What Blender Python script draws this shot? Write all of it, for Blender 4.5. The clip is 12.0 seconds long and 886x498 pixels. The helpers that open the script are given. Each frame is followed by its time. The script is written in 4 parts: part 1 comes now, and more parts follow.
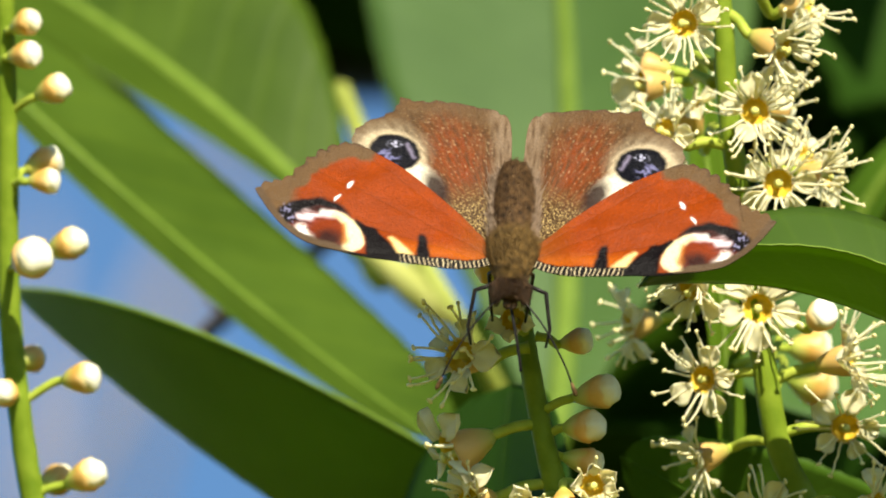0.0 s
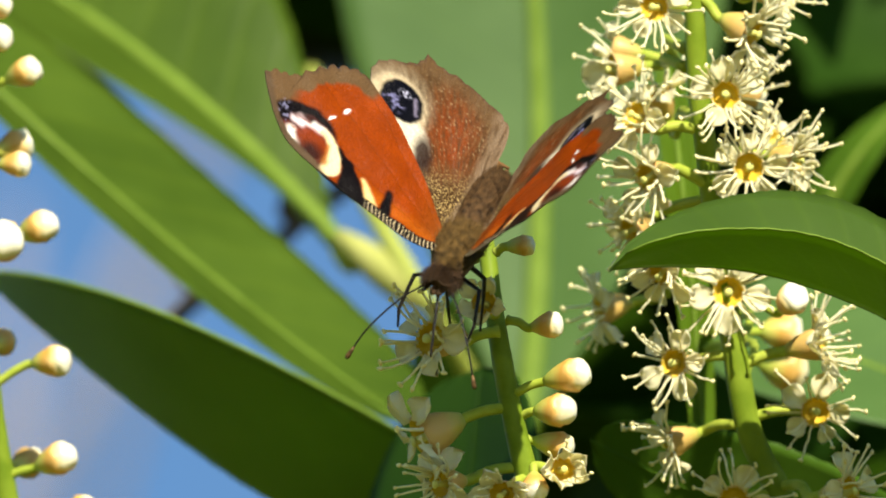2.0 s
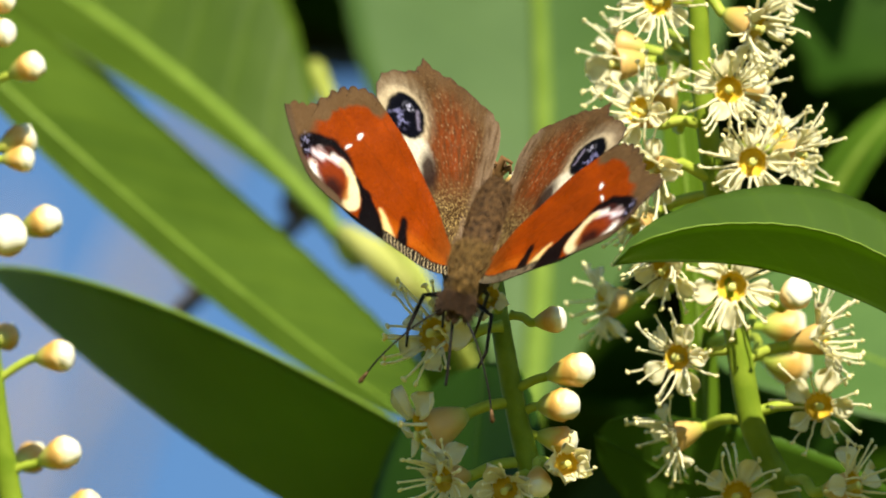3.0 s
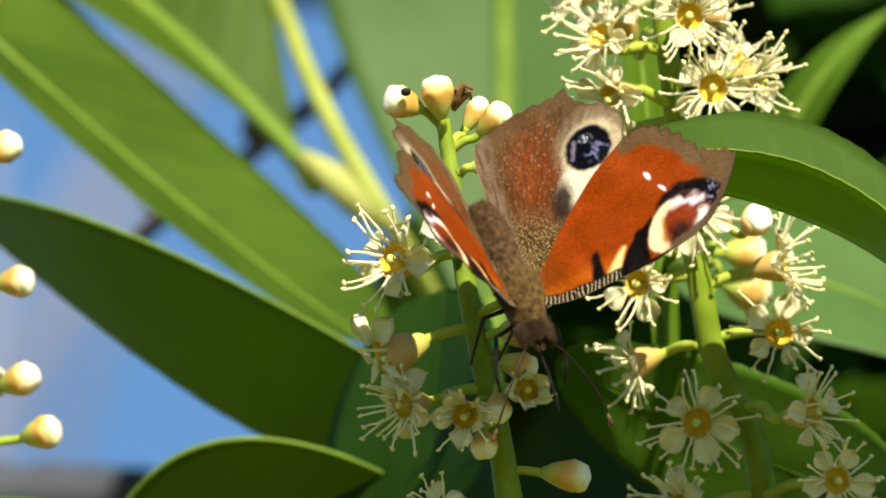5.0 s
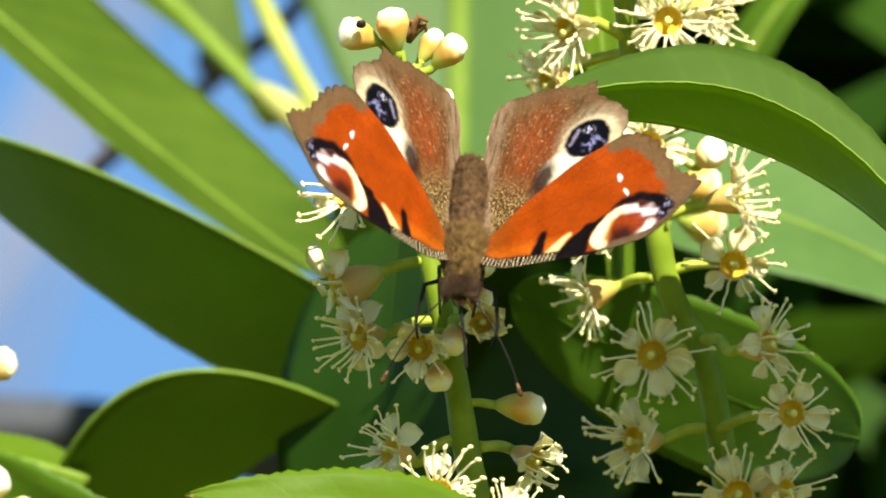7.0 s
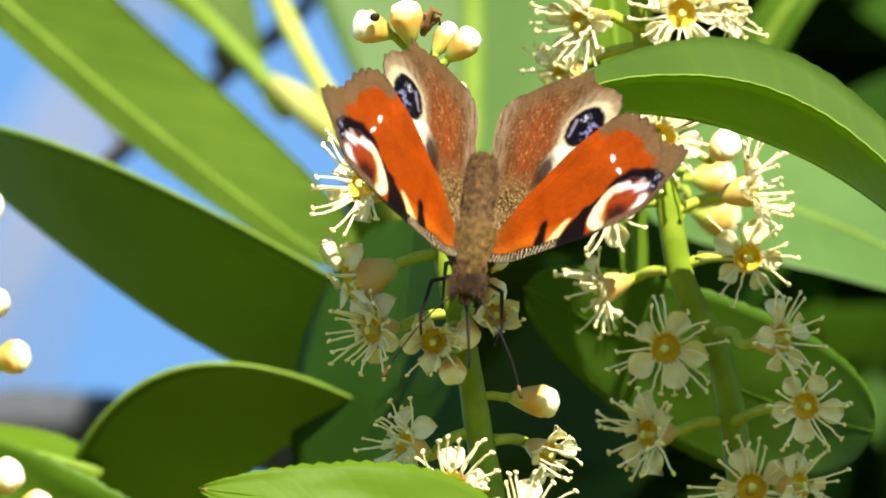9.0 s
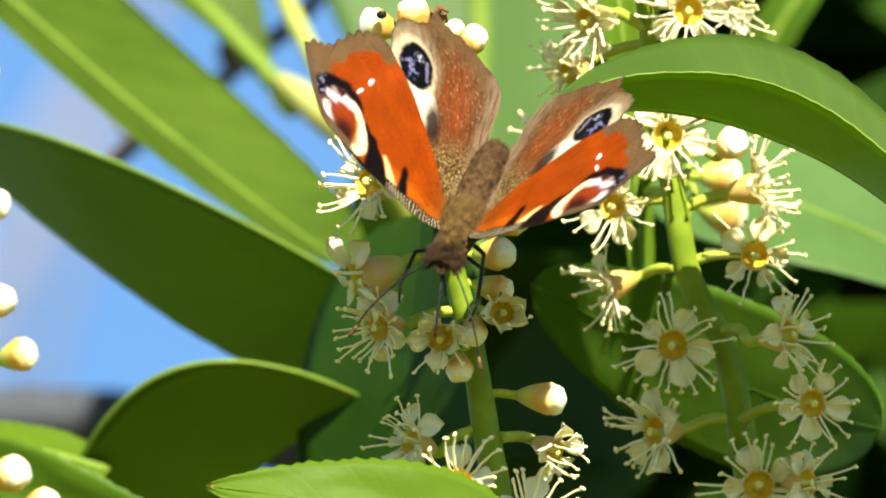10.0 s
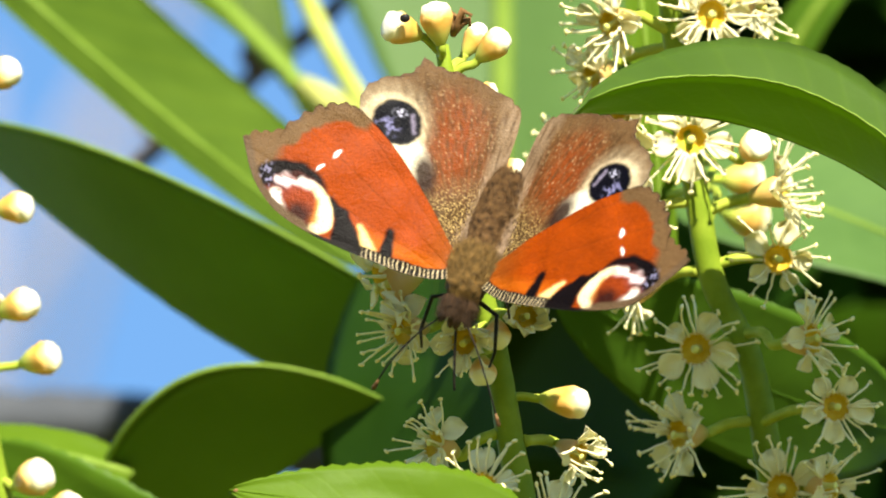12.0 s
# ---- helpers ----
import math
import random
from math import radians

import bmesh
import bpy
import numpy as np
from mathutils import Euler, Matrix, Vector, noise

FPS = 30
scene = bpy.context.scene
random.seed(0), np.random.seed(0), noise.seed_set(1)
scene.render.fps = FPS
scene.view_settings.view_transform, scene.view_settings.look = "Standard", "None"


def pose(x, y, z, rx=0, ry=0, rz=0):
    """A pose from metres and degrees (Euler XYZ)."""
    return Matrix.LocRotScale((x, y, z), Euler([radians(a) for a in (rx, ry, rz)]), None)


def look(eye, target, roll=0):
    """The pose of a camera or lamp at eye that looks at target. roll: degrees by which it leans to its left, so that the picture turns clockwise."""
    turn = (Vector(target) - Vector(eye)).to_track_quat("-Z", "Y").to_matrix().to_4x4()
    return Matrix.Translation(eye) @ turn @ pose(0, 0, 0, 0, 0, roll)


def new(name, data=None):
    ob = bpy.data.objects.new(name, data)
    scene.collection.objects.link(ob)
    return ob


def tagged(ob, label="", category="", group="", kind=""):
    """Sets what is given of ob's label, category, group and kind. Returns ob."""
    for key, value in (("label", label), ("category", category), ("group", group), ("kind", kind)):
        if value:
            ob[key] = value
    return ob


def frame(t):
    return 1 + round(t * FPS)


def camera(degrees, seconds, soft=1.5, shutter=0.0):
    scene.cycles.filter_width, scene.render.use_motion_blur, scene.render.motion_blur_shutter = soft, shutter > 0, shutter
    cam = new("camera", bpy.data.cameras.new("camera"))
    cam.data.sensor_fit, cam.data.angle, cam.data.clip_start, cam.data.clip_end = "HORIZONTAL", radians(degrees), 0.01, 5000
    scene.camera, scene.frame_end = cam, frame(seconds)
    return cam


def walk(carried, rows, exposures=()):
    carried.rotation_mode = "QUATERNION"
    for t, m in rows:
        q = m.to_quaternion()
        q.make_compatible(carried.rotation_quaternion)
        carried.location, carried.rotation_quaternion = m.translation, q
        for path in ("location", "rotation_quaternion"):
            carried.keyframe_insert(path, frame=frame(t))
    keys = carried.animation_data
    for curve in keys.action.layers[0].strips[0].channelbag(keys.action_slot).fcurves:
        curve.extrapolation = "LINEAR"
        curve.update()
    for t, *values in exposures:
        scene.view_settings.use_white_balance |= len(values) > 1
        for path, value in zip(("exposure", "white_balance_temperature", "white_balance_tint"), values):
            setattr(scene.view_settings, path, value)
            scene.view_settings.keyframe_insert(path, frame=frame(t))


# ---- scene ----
# A peacock-coloured butterfly on the flowering shoots of a laurel hedge. Plant coordinates are millimetres in the
# frame BUSH: x across, y away from the viewer, z up along the shoots.
BUSH = pose(0, 0, 2.4, 25)
MM = 0.001


def mm(x, y, z):
    return Vector((x, y, z)) * MM


def place(x, y, z, rx=0, ry=0, rz=0):
    return BUSH @ pose(x * MM, y * MM, z * MM, rx, ry, rz)


# ---- camera ----
cam = camera(2.807, 12.0, soft=1.9)
cam.data.dof.use_dof = True
cam.data.dof.focus_distance = 2.0
cam.data.dof.aperture_fstop = 50
EYE = BUSH @ mm(0, -2000, 0)
# seconds, and the point on the shoots' plane at which the lens is aimed
AIM = [
    (0, -9.85, 13.51),
    (0.5, -9.09, 13.61),
    (1, -7.09, 13.79),
    (1.5, -6.41, 12.84),
    (2, -6.59, 11.69),
    (2.5, -7.36, 11.21),
    (2.7, -7.27, 11.21),
    (4.3, -4.59, 7.54),
    (4.5, -4.14, 6.39),
    (5, -2.59, 2.92),
    (5.5, 0.01, 0.04),
    (6, 1.68, -2.45),
    (6.5, 2.40, -4.58),
    (8.3, 2.20, -4.58),
    (8.5, 1.81, -4.87),
    (9, 0.86, -5.35),
    (9.5, -0.03, -5.15),
    (10, 0.10, -5.63),
    (10.5, -2.01, -7.16),
    (11, -2.96, -7.81),
    (11.5, -2.77, -6.08),
    (12, -2.48, -5.25),
]
walk(cam, [(t, look(EYE, BUSH @ mm(x, 0, z))) for t, x, z in AIM], [(0, 0.84, 6830, 6), (2.5, 0.84, 6830, 6), (4.5, 0.82, 6830, 6), (5.5, 1.12, 6830, 6), (6.5, 1.30, 6830, 6), (9.5, 1.50, 6830, 6), (12, 1.45, 6830, 6)])

# ---- world and sun ----
SUN = (BUSH.to_3x3() @ Vector((0.22, -0.57, 0.78))).normalized()
world = bpy.data.worlds.new("sky")
scene.world = world
world.use_nodes = True
wn, wl = world.node_tree.nodes, world.node_tree.links
sky = wn.new("ShaderNodeTexSky")
sky.sky_type = "NISHITA"
sky.sun_disc = False
sky.sun_elevation = math.asin(SUN.z)
sky.sun_rotation = math.atan2(SUN.x, SUN.y)
sky.air_density, sky.dust_density, sky.ozone_density = 1.0, 0.2, 4.0
deep = wn.new("ShaderNodeMix")
deep.data_type, deep.blend_type = "RGBA", "MULTIPLY"
deep.inputs["Factor"].default_value = 1.0
deep.inputs[7].default_value = (0.71, 0.87, 0.96, 1)  # clear spring sky
wl.new(sky.outputs[0], deep.inputs[6])
wl.new(deep.outputs[2], wn["Background"].inputs["Color"])
wn["Background"].inputs["Strength"].default_value = 0.088
sun = new("sun", bpy.data.lights.new("sun", "SUN"))
sun.data.energy, sun.data.angle, sun.data.color = 5.3, radians(0.55), (1.0, 0.94, 0.82)
sun.matrix_world = look(Vector((0, 0, 8)) + SUN * 6, (0, 0, 8))


# ---- materials ----
def material(name):
    m = bpy.data.materials.new(name)
    m.use_nodes = True
    n, l = m.node_tree.nodes, m.node_tree.links
    return m, n, l, n["Principled BSDF"]


def noise_node(n, l, scale, detail=3.0, rough=0.55, coord="Object"):
    tc = n.new("ShaderNodeTexCoord")
    t = n.new("ShaderNodeTexNoise")
    t.inputs["Scale"].default_value, t.inputs["Detail"].default_value = scale, detail
    t.inputs["Roughness"].default_value = rough
    l.new(tc.outputs[coord], t.inputs["Vector"])
    return t.outputs["Fac"]


def ramp(n, l, fac, stops):
    r = n.new("ShaderNodeValToRGB")
    while len(r.color_ramp.elements) < len(stops):
        r.color_ramp.elements.new(0.5)
    for e, (p, c) in zip(r.color_ramp.elements, stops):
        e.position, e.color = p, (*c, 1)
    l.new(fac, r.inputs["Fac"])
    return r.outputs["Color"]


def mix(n, l, fac, a, b, blend="MIX"):
    m = n.new("ShaderNodeMix")
    m.data_type, m.blend_type = "RGBA", blend
    for sock, v in ((m.inputs["Factor"], fac), (m.inputs[6], a), (m.inputs[7], b)):
        if isinstance(v, (int, float)):
            sock.default_value = v
        elif isinstance(v, tuple):
            sock.default_value = (*v, 1)
        else:
            l.new(v, sock)
    return m.outputs[2]


def bump(n, l, bsdf, height, strength, dist):
    b = n.new("ShaderNodeBump")
    b.inputs["Strength"].default_value, b.inputs["Distance"].default_value = strength, dist
    l.new(height, b.inputs["Height"])
    l.new(b.outputs[0], bsdf.inputs["Normal"])


def see_through(m, n, l, bsdf, colour, share):
    """Adds light that passes through a thin leaf or petal."""
    t = n.new("ShaderNodeBsdfTranslucent")
    if isinstance(colour, tuple):
        t.inputs["Color"].default_value = (*colour, 1)
    else:
        l.new(colour, t.inputs["Color"])
    x = n.new("ShaderNodeMixShader")
    x.inputs[0].default_value = share
    l.new(bsdf.outputs[0], x.inputs[1])
    l.new(t.outputs[0], x.inputs[2])
    l.new(x.outputs[0], n["Material Output"].inputs["Surface"])


def maths(n, l, op, a, b=None):
    m = n.new("ShaderNodeMath")
    m.operation = op
    for sock, v in zip(m.inputs, (a, b)):
        if v is None:
            continue
        if isinstance(v, (int, float)):
            sock.default_value = v
        else:
            l.new(v, sock)
    return m.outputs[0]


def leaf_material(name, dark, light, glow, gloss=0.38, share=0.35, shine=0.12, veins=1.0):
    m, n, l, b = material(name)
    big, fine = noise_node(n, l, 60, 4), noise_node(n, l, 900, 2)
    uv = n.new("ShaderNodeUVMap")
    sep = n.new("ShaderNodeSeparateXYZ")
    l.new(uv.outputs[0], sep.inputs[0])
    # side veins leave the midrib at a slant and run to the margin
    across = maths(n, l, "ABSOLUTE", maths(n, l, "SUBTRACT", sep.outputs["Y"], 0.5))
    wobble = maths(n, l, "MULTIPLY", big, 0.05)
    phase = maths(n, l, "ADD", maths(n, l, "SUBTRACT", sep.outputs["X"], maths(n, l, "MULTIPLY", across, 0.3)), wobble)
    vein = maths(n, l, "POWER", maths(n, l, "ABSOLUTE", maths(n, l, "COSINE", maths(n, l, "MULTIPLY", phase, 34.0))), 30.0)
    col = ramp(n, l, big, [(0.3, dark), (0.7, light)])
    col = mix(n, l, maths(n, l, "MULTIPLY", vein, 0.10 * veins), col, glow)
    col = mix(n, l, maths(n, l, "MULTIPLY", fine, 0.25), col, light)
    l.new(col, b.inputs["Base Color"])
    b.inputs["Roughness"].default_value = gloss
    b.inputs["Specular IOR Level"].default_value = shine
    bump(n, l, b, maths(n, l, "ADD", maths(n, l, "MULTIPLY", vein, -0.35 * veins), maths(n, l, "MULTIPLY", fine, 0.35)), 0.35, 0.0004)
    see_through(m, n, l, b, mix(n, l, 0.5, col, glow), share)
    return m


def plain_material(name, stops, scale=700.0, rough=0.5, share=0.0, glow=None, relief=0.2, coord="Object"):
    m, n, l, b = material(name)
    fac = noise_node(n, l, scale, 4)
    col = ramp(n, l, fac, stops)
    l.new(col, b.inputs["Base Color"])
    b.inputs["Roughness"].default_value = rough
    b.inputs["Specular IOR Level"].default_value = 0.1
    if relief:
        bump(n, l, b, fac, relief, 0.0003)
    if share:
        see_through(m, n, l, b, glow or col, share)
    return m


def tipped_material(name, stops, rough=0.45, share=0.15):
    """Colour that changes from the stalk end to the tip of a bud or cup, with mottling."""
    m, n, l, b = material(name)
    uv = n.new("ShaderNodeUVMap")
    sep = n.new("ShaderNodeSeparateXYZ")
    l.new(uv.outputs[0], sep.inputs[0])
    mottle = noise_node(n, l, 500, 3)
    info = n.new("ShaderNodeObjectInfo")
    shift = maths(n, l, "ADD", maths(n, l, "MULTIPLY", maths(n, l, "SUBTRACT", mottle, 0.5), 0.35), maths(n, l, "MULTIPLY", maths(n, l, "SUBTRACT", info.outputs["Random"], 0.5), 0.16))
    col = ramp(n, l, maths(n, l, "ADD", sep.outputs["Y"], shift), stops)
    l.new(col, b.inputs["Base Color"])
    b.inputs["Roughness"].default_value = rough
    bump(n, l, b, mottle, 0.25, 0.0003)
    see_through(m, n, l, b, col, share)
    return m


LEAF = leaf_material("laurel_leaf", (0.046, 0.086, 0.008), (0.078, 0.132, 0.014), (0.24, 0.34, 0.030), share=0.40, veins=0.9)
LEAF_GREY = leaf_material("shiny_laurel_leaf", (0.058, 0.117, 0.027), (0.086, 0.158, 0.042), (0.21, 0.35, 0.060), 0.5, 0.3, 0.16, 0.3)
LEAF_DARK = leaf_material("old_laurel_leaf", (0.066, 0.140, 0.009), (0.092, 0.180, 0.014), (0.26, 0.42, 0.02), 0.45, 0.45, veins=0.2)
LEAF_UNDER = leaf_material("leaf_underside", (0.124, 0.232, 0.024), (0.166, 0.286, 0.036), (0.30, 0.48, 0.03), 0.5, 0.42, 0.08, 0.3)
# leaf green toned down to paint the shade on the drooping leaf
LEAF_HALF_SHADED = leaf_material("half_shaded_laurel_leaf", (0.046, 0.104, 0.008), (0.066, 0.136, 0.012), (0.20, 0.34, 0.016), 0.45, 0.35, veins=0.25)
# much darker leaf green: shade is put into the colour
LEAF_SHADED = leaf_material("shaded_laurel_leaf", (0.013, 0.040, 0.003), (0.022, 0.058, 0.005), (0.09, 0.20, 0.010), 0.5, 0.25, veins=0.1)
LEAF_GLOSS = leaf_material("glossy_laurel_leaf", (0.066, 0.122, 0.016), (0.088, 0.155, 0.024), (0.32, 0.49, 0.02), 0.36, 0.55, 0.3, 0.4)
LEAF_YOUNG = leaf_material("young_laurel_leaf", (0.076, 0.138, 0.008), (0.096, 0.166, 0.011), (0.30, 0.46, 0.03), 0.45, 0.36, 0.06, 0.2)
RIB = plain_material("leaf_rib", [(0.3, (0.145, 0.230, 0.027)), (0.7, (0.215, 0.315, 0.048))], 300, 0.45, 0.3)
STEM = plain_material("green_shoot", [(0.3, (0.105, 0.165, 0.010)), (0.7, (0.190, 0.258, 0.024))], 260, 0.5)
PALE_SHOOT = plain_material("pale_shoot", [(0.3, (0.26, 0.30, 0.05)), (0.7, (0.35, 0.38, 0.09))], 200, 0.5, 0.1)
CREAM_BARK = plain_material("cream_joint", [(0.3, (0.27, 0.29, 0.06)), (0.7, (0.38, 0.37, 0.12))], 160, 0.6)
STALK = plain_material("flower_stalk", [(0.3, (0.27, 0.34, 0.035)), (0.7, (0.40, 0.45, 0.07))], 400, 0.45, 0.1)
BUD = tipped_material("bud_skin", [(0.0, (0.36, 0.44, 0.06)), (0.20, (0.52, 0.47, 0.10)), (0.38, (0.62, 0.34, 0.065)), (0.56, (0.72, 0.43, 0.13)), (0.74, (0.78, 0.66, 0.34)), (0.92, (0.90, 0.86, 0.70))])
CUP = tipped_material("flower_cup_skin", [(0.0, (0.42, 0.46, 0.09)), (0.4, (0.62, 0.40, 0.11)), (0.8, (0.68, 0.42, 0.15)), (1.0, (0.80, 0.68, 0.42))])
NECTAR = plain_material("nectar_lining", [(0.3, (0.58, 0.36, 0.025)), (0.7, (0.72, 0.52, 0.07))], 900, 0.25, 0.1)
PETAL = plain_material("white_petal", [(0.3, (0.83, 0.77, 0.48)), (0.7, (0.91, 0.87, 0.68))], 500, 0.5, 0.5, (0.90, 0.83, 0.50))
FILAMENT = plain_material("stamen_filament", [(0.3, (0.86, 0.80, 0.52)), (0.7, (0.90, 0.87, 0.68))], 800, 0.5, 0.35, (0.88, 0.80, 0.46), 0)
ANTHER = plain_material("anther", [(0.3, (0.70, 0.58, 0.24)), (0.7, (0.84, 0.76, 0.44))], 1500, 0.7)
PISTIL = plain_material("pistil", [(0.3, (0.52, 0.50, 0.12)), (0.7, (0.66, 0.62, 0.22))], 900, 0.4)
DRY = plain_material("dry_brown_scale", [(0.3, (0.11, 0.055, 0.020)), (0.7, (0.22, 0.12, 0.05))], 900, 0.8)
BLACK = plain_material("black_chitin", [(0.3, (0.008, 0.007, 0.007)), (0.7, (0.02, 0.016, 0.014))], 2000, 0.35, 0, None, 0.1)


# ---- mesh tools (millimetres) ----
def part(name, bm, mat, parent=None, label="", at=None, smooth=True):
    me = bpy.data.meshes.new(name)
    bmesh.ops.recalc_face_normals(bm, faces=bm.faces)
    for v in bm.verts:
        v.co *= MM
    for f in bm.faces:
        f.smooth = smooth
    bm.to_mesh(me)
    bm.free()
    for one in mat if isinstance(mat, (list, tuple)) else (mat,):
        me.materials.append(one)
    ob = new(name, me)
    ob.parent = parent
    if at is not None:
        ob.matrix_basis = at
    if label:
        ob["label"] = label
    return ob


def shared(name, me, parent, at):
    ob = new(name, me)
    ob.parent = parent
    ob.matrix_basis = at
    return ob


def frame_of(way):
    way = Vector(way).normalized()
    return way.to_track_quat("Z", "Y").to_matrix().to_4x4()


def tube(bm, pts, radii, sides=8, mat=0, caps=True):
    pts = [Vector(p) for p in pts]
    rings = []
    side = None
    for i, p in enumerate(pts):
        way = (pts[min(i + 1, len(pts) - 1)] - pts[max(i - 1, 0)]).normalized()
        if side is None:
            side = way.orthogonal().normalized()
        side = (side - way * side.dot(way)).normalized()
        up = way.cross(side)
        r = radii[i] if isinstance(radii, (list, tuple)) else radii
        rings.append([bm.verts.new(p + (side * math.cos(a) + up * math.sin(a)) * r) for a in (2 * math.pi * k / sides for k in range(sides))])
    for a, b in zip(rings, rings[1:]):
        for k in range(sides):
            bm.faces.new((a[k], a[(k + 1) % sides], b[(k + 1) % sides], b[k])).material_index = mat
    if caps:
        for ring, flip in ((rings[0], True), (rings[-1], False)):
            bm.faces.new(ring[::-1] if flip else ring).material_index = mat


def curve(pts, steps):
    """Points along a smooth line through pts."""
    pts = [Vector(p) for p in pts]
    q = [pts[0] * 2 - pts[1], *pts, pts[-1] * 2 - pts[-2]]
    out = []
    for i in range(1, len(q) - 2):
        for k in range(steps):
            t = k / steps
            a, b, c, d = q[i - 1:i + 3]
            out.append(0.5 * (2 * b + (c - a) * t + (2 * a - 5 * b + 4 * c - d) * t * t + (3 * b - a - 3 * c + d) * t ** 3))
    return out + [pts[-1]]


def lathe(bm, profile, sides=12, m=None, mats=None, lumps=0.0, seed=0.0, caps=(True, True)):
    """Turns (radius, height) points round z; u runs round, v from the first point to the last."""
    uv = bm.loops.layers.uv.verify()
    rings = []
    for r, h in profile:
        ring = []
        for k in range(sides):
            a = 2 * math.pi * k / sides
            rr = r * (1 + lumps * noise.noise((math.cos(a) * 1.3 + seed, math.sin(a) * 1.3, h * 0.6)))
            v = Vector((rr * math.cos(a), rr * math.sin(a), h))
            ring.append(bm.verts.new(m @ v if m else v))
        rings.append(ring)
    for i, (a, b) in enumerate(zip(rings, rings[1:])):
        for k in range(sides):
            f = bm.faces.new((a[k], a[(k + 1) % sides], b[(k + 1) % sides], b[k]))
            f.material_index = mats[i] if mats else 0
            for loop, (u, v) in zip(f.loops, ((k, i), (k + 1, i), (k + 1, i + 1), (k, i + 1))):
                loop[uv].uv = (u / sides, v / (len(profile) - 1))
    for ring, at, i, closed in ((rings[0][::-1], 0.0, 0, caps[0]), (rings[-1], 1.0, len(profile) - 2, caps[1])):
        if not closed:
            continue
        f = bm.faces.new(ring)
        f.material_index = mats[i] if mats else 0
        for loop in f.loops:
            loop[uv].uv = (0.5, at)


# ---- leaves ----
def laurel_leaf(label, base, tip, width, facing, mat, bend=0.0, sway=0.0, fold=12.0, blunt=0.55, teeth=0.25, stalk=0.0, rib=1.0, group="", seed=1, tipness=0.75, twist=0.0, margin=0.0):
    """A leaf from base to tip; facing: the way its upper side looks; bend lifts its middle along facing, sway shifts it across."""
    base, tip = Vector(base), Vector(tip)
    along = tip - base
    up = Vector(facing)
    up = (up - along * (up.dot(along) / along.length_squared)).normalized()
    side = up.cross(along.normalized())
    rows, cols = 56, 16

    def spine(s):
        return base + along * s + (up * bend + side * sway) * (4 * s * (1 - s))

    def half(s):
        w = (max(0.0, math.sin(math.pi * s ** blunt))) ** tipness * width / 2
        return max(w, 0.06)

    bm = bmesh.new()
    uv = bm.loops.layers.uv.verify()
    sheets = []
    for down in (0.0, 0.32):
        sheet = []
        for i in range(rows + 1):
            s = i / rows
            c, h = spine(s), half(s)
            ang = radians(twist) * (s - 0.5)
            sd, u2 = side * math.cos(ang) + up * math.sin(ang), up * math.cos(ang) - side * math.sin(ang)
            row = []
            for j in range(cols + 1):
                w = j / cols * 2 - 1
                hh = h
                if abs(w) == 1 and teeth:
                    hh += teeth * ((s * 21 + seed * 0.37) % 1.0) * min(1.0, h / 4)
                f = radians(fold)
                p = c + sd * (w * hh * math.cos(f)) + u2 * (abs(w) * hh * math.sin(f))
                p += u2 * (noise.noise((s * 5 + seed, w * 2, 0.3)) * 0.35 - down * (0.35 if abs(w) == 1 else 1))
                row.append(bm.verts.new(p))
            sheet.append(row)
        sheets.append(sheet)
    for k, sheet in enumerate(sheets):
        for i in range(rows):
            for j in range(cols):
                q = [sheet[i][j], sheet[i + 1][j], sheet[i + 1][j + 1], sheet[i][j + 1]]
                t = [(i, j), (i + 1, j), (i + 1, j + 1), (i, j + 1)]
                if k:
                    q, t = q[::-1], t[::-1]
                f = bm.faces.new(q)
                for loop, (a, b) in zip(f.loops, t):
                    loop[uv].uv = (a / rows, b / cols)
    a, b = sheets
    rim = [(i, 0) for i in range(rows + 1)] + [(rows, j) for j in range(1, cols + 1)] + [(i, cols) for i in range(rows - 1, -1, -1)] + [(0, j) for j in range(cols - 1, 0, -1)]
    for (i, j), (k, m) in zip(rim, rim[1:] + rim[:1]):
        f = bm.faces.new((a[i][j], b[i][j], b[k][m], a[k][m]))
        for loop in f.loops:
            loop[uv].uv = (i / rows, j / cols)
    rims = [[row[k].co.copy() for row in sheets[0][2:-1]] for k in (0, cols)]
    leaf = tagged(new("laurel_leaf"), label, "leaf", group)
    leaf.matrix_world = BUSH
    part("blade", bm, mat, leaf)
    bm = bmesh.new()
    pts = [spine(i / 24) + up * 0.02 for i in range(25)]
    tube(bm, pts, [0.75 * rib * (1 - 0.85 * i / 24) + 0.12 for i in range(25)], 8)
    part("midrib", bm, RIB if rib else mat, leaf, "pale green midrib" if rib else "")
    for line in rims[1:] if margin else ():
        bm = bmesh.new()
        tube(bm, line, margin, 6)
        part("margin", bm, RIB, leaf, "thin pale leaf margin")
    if stalk:
        bm = bmesh.new()
        start = base - (spine(0.04) - spine(0)).normalized() * stalk
        tube(bm, curve([start, start.lerp(base, 0.5) - up * 0.5, base], 5), 1.0 * rib, 8)
        part("leaf_stalk", bm, STALK, leaf)
    return leaf


# ---- flowers ----


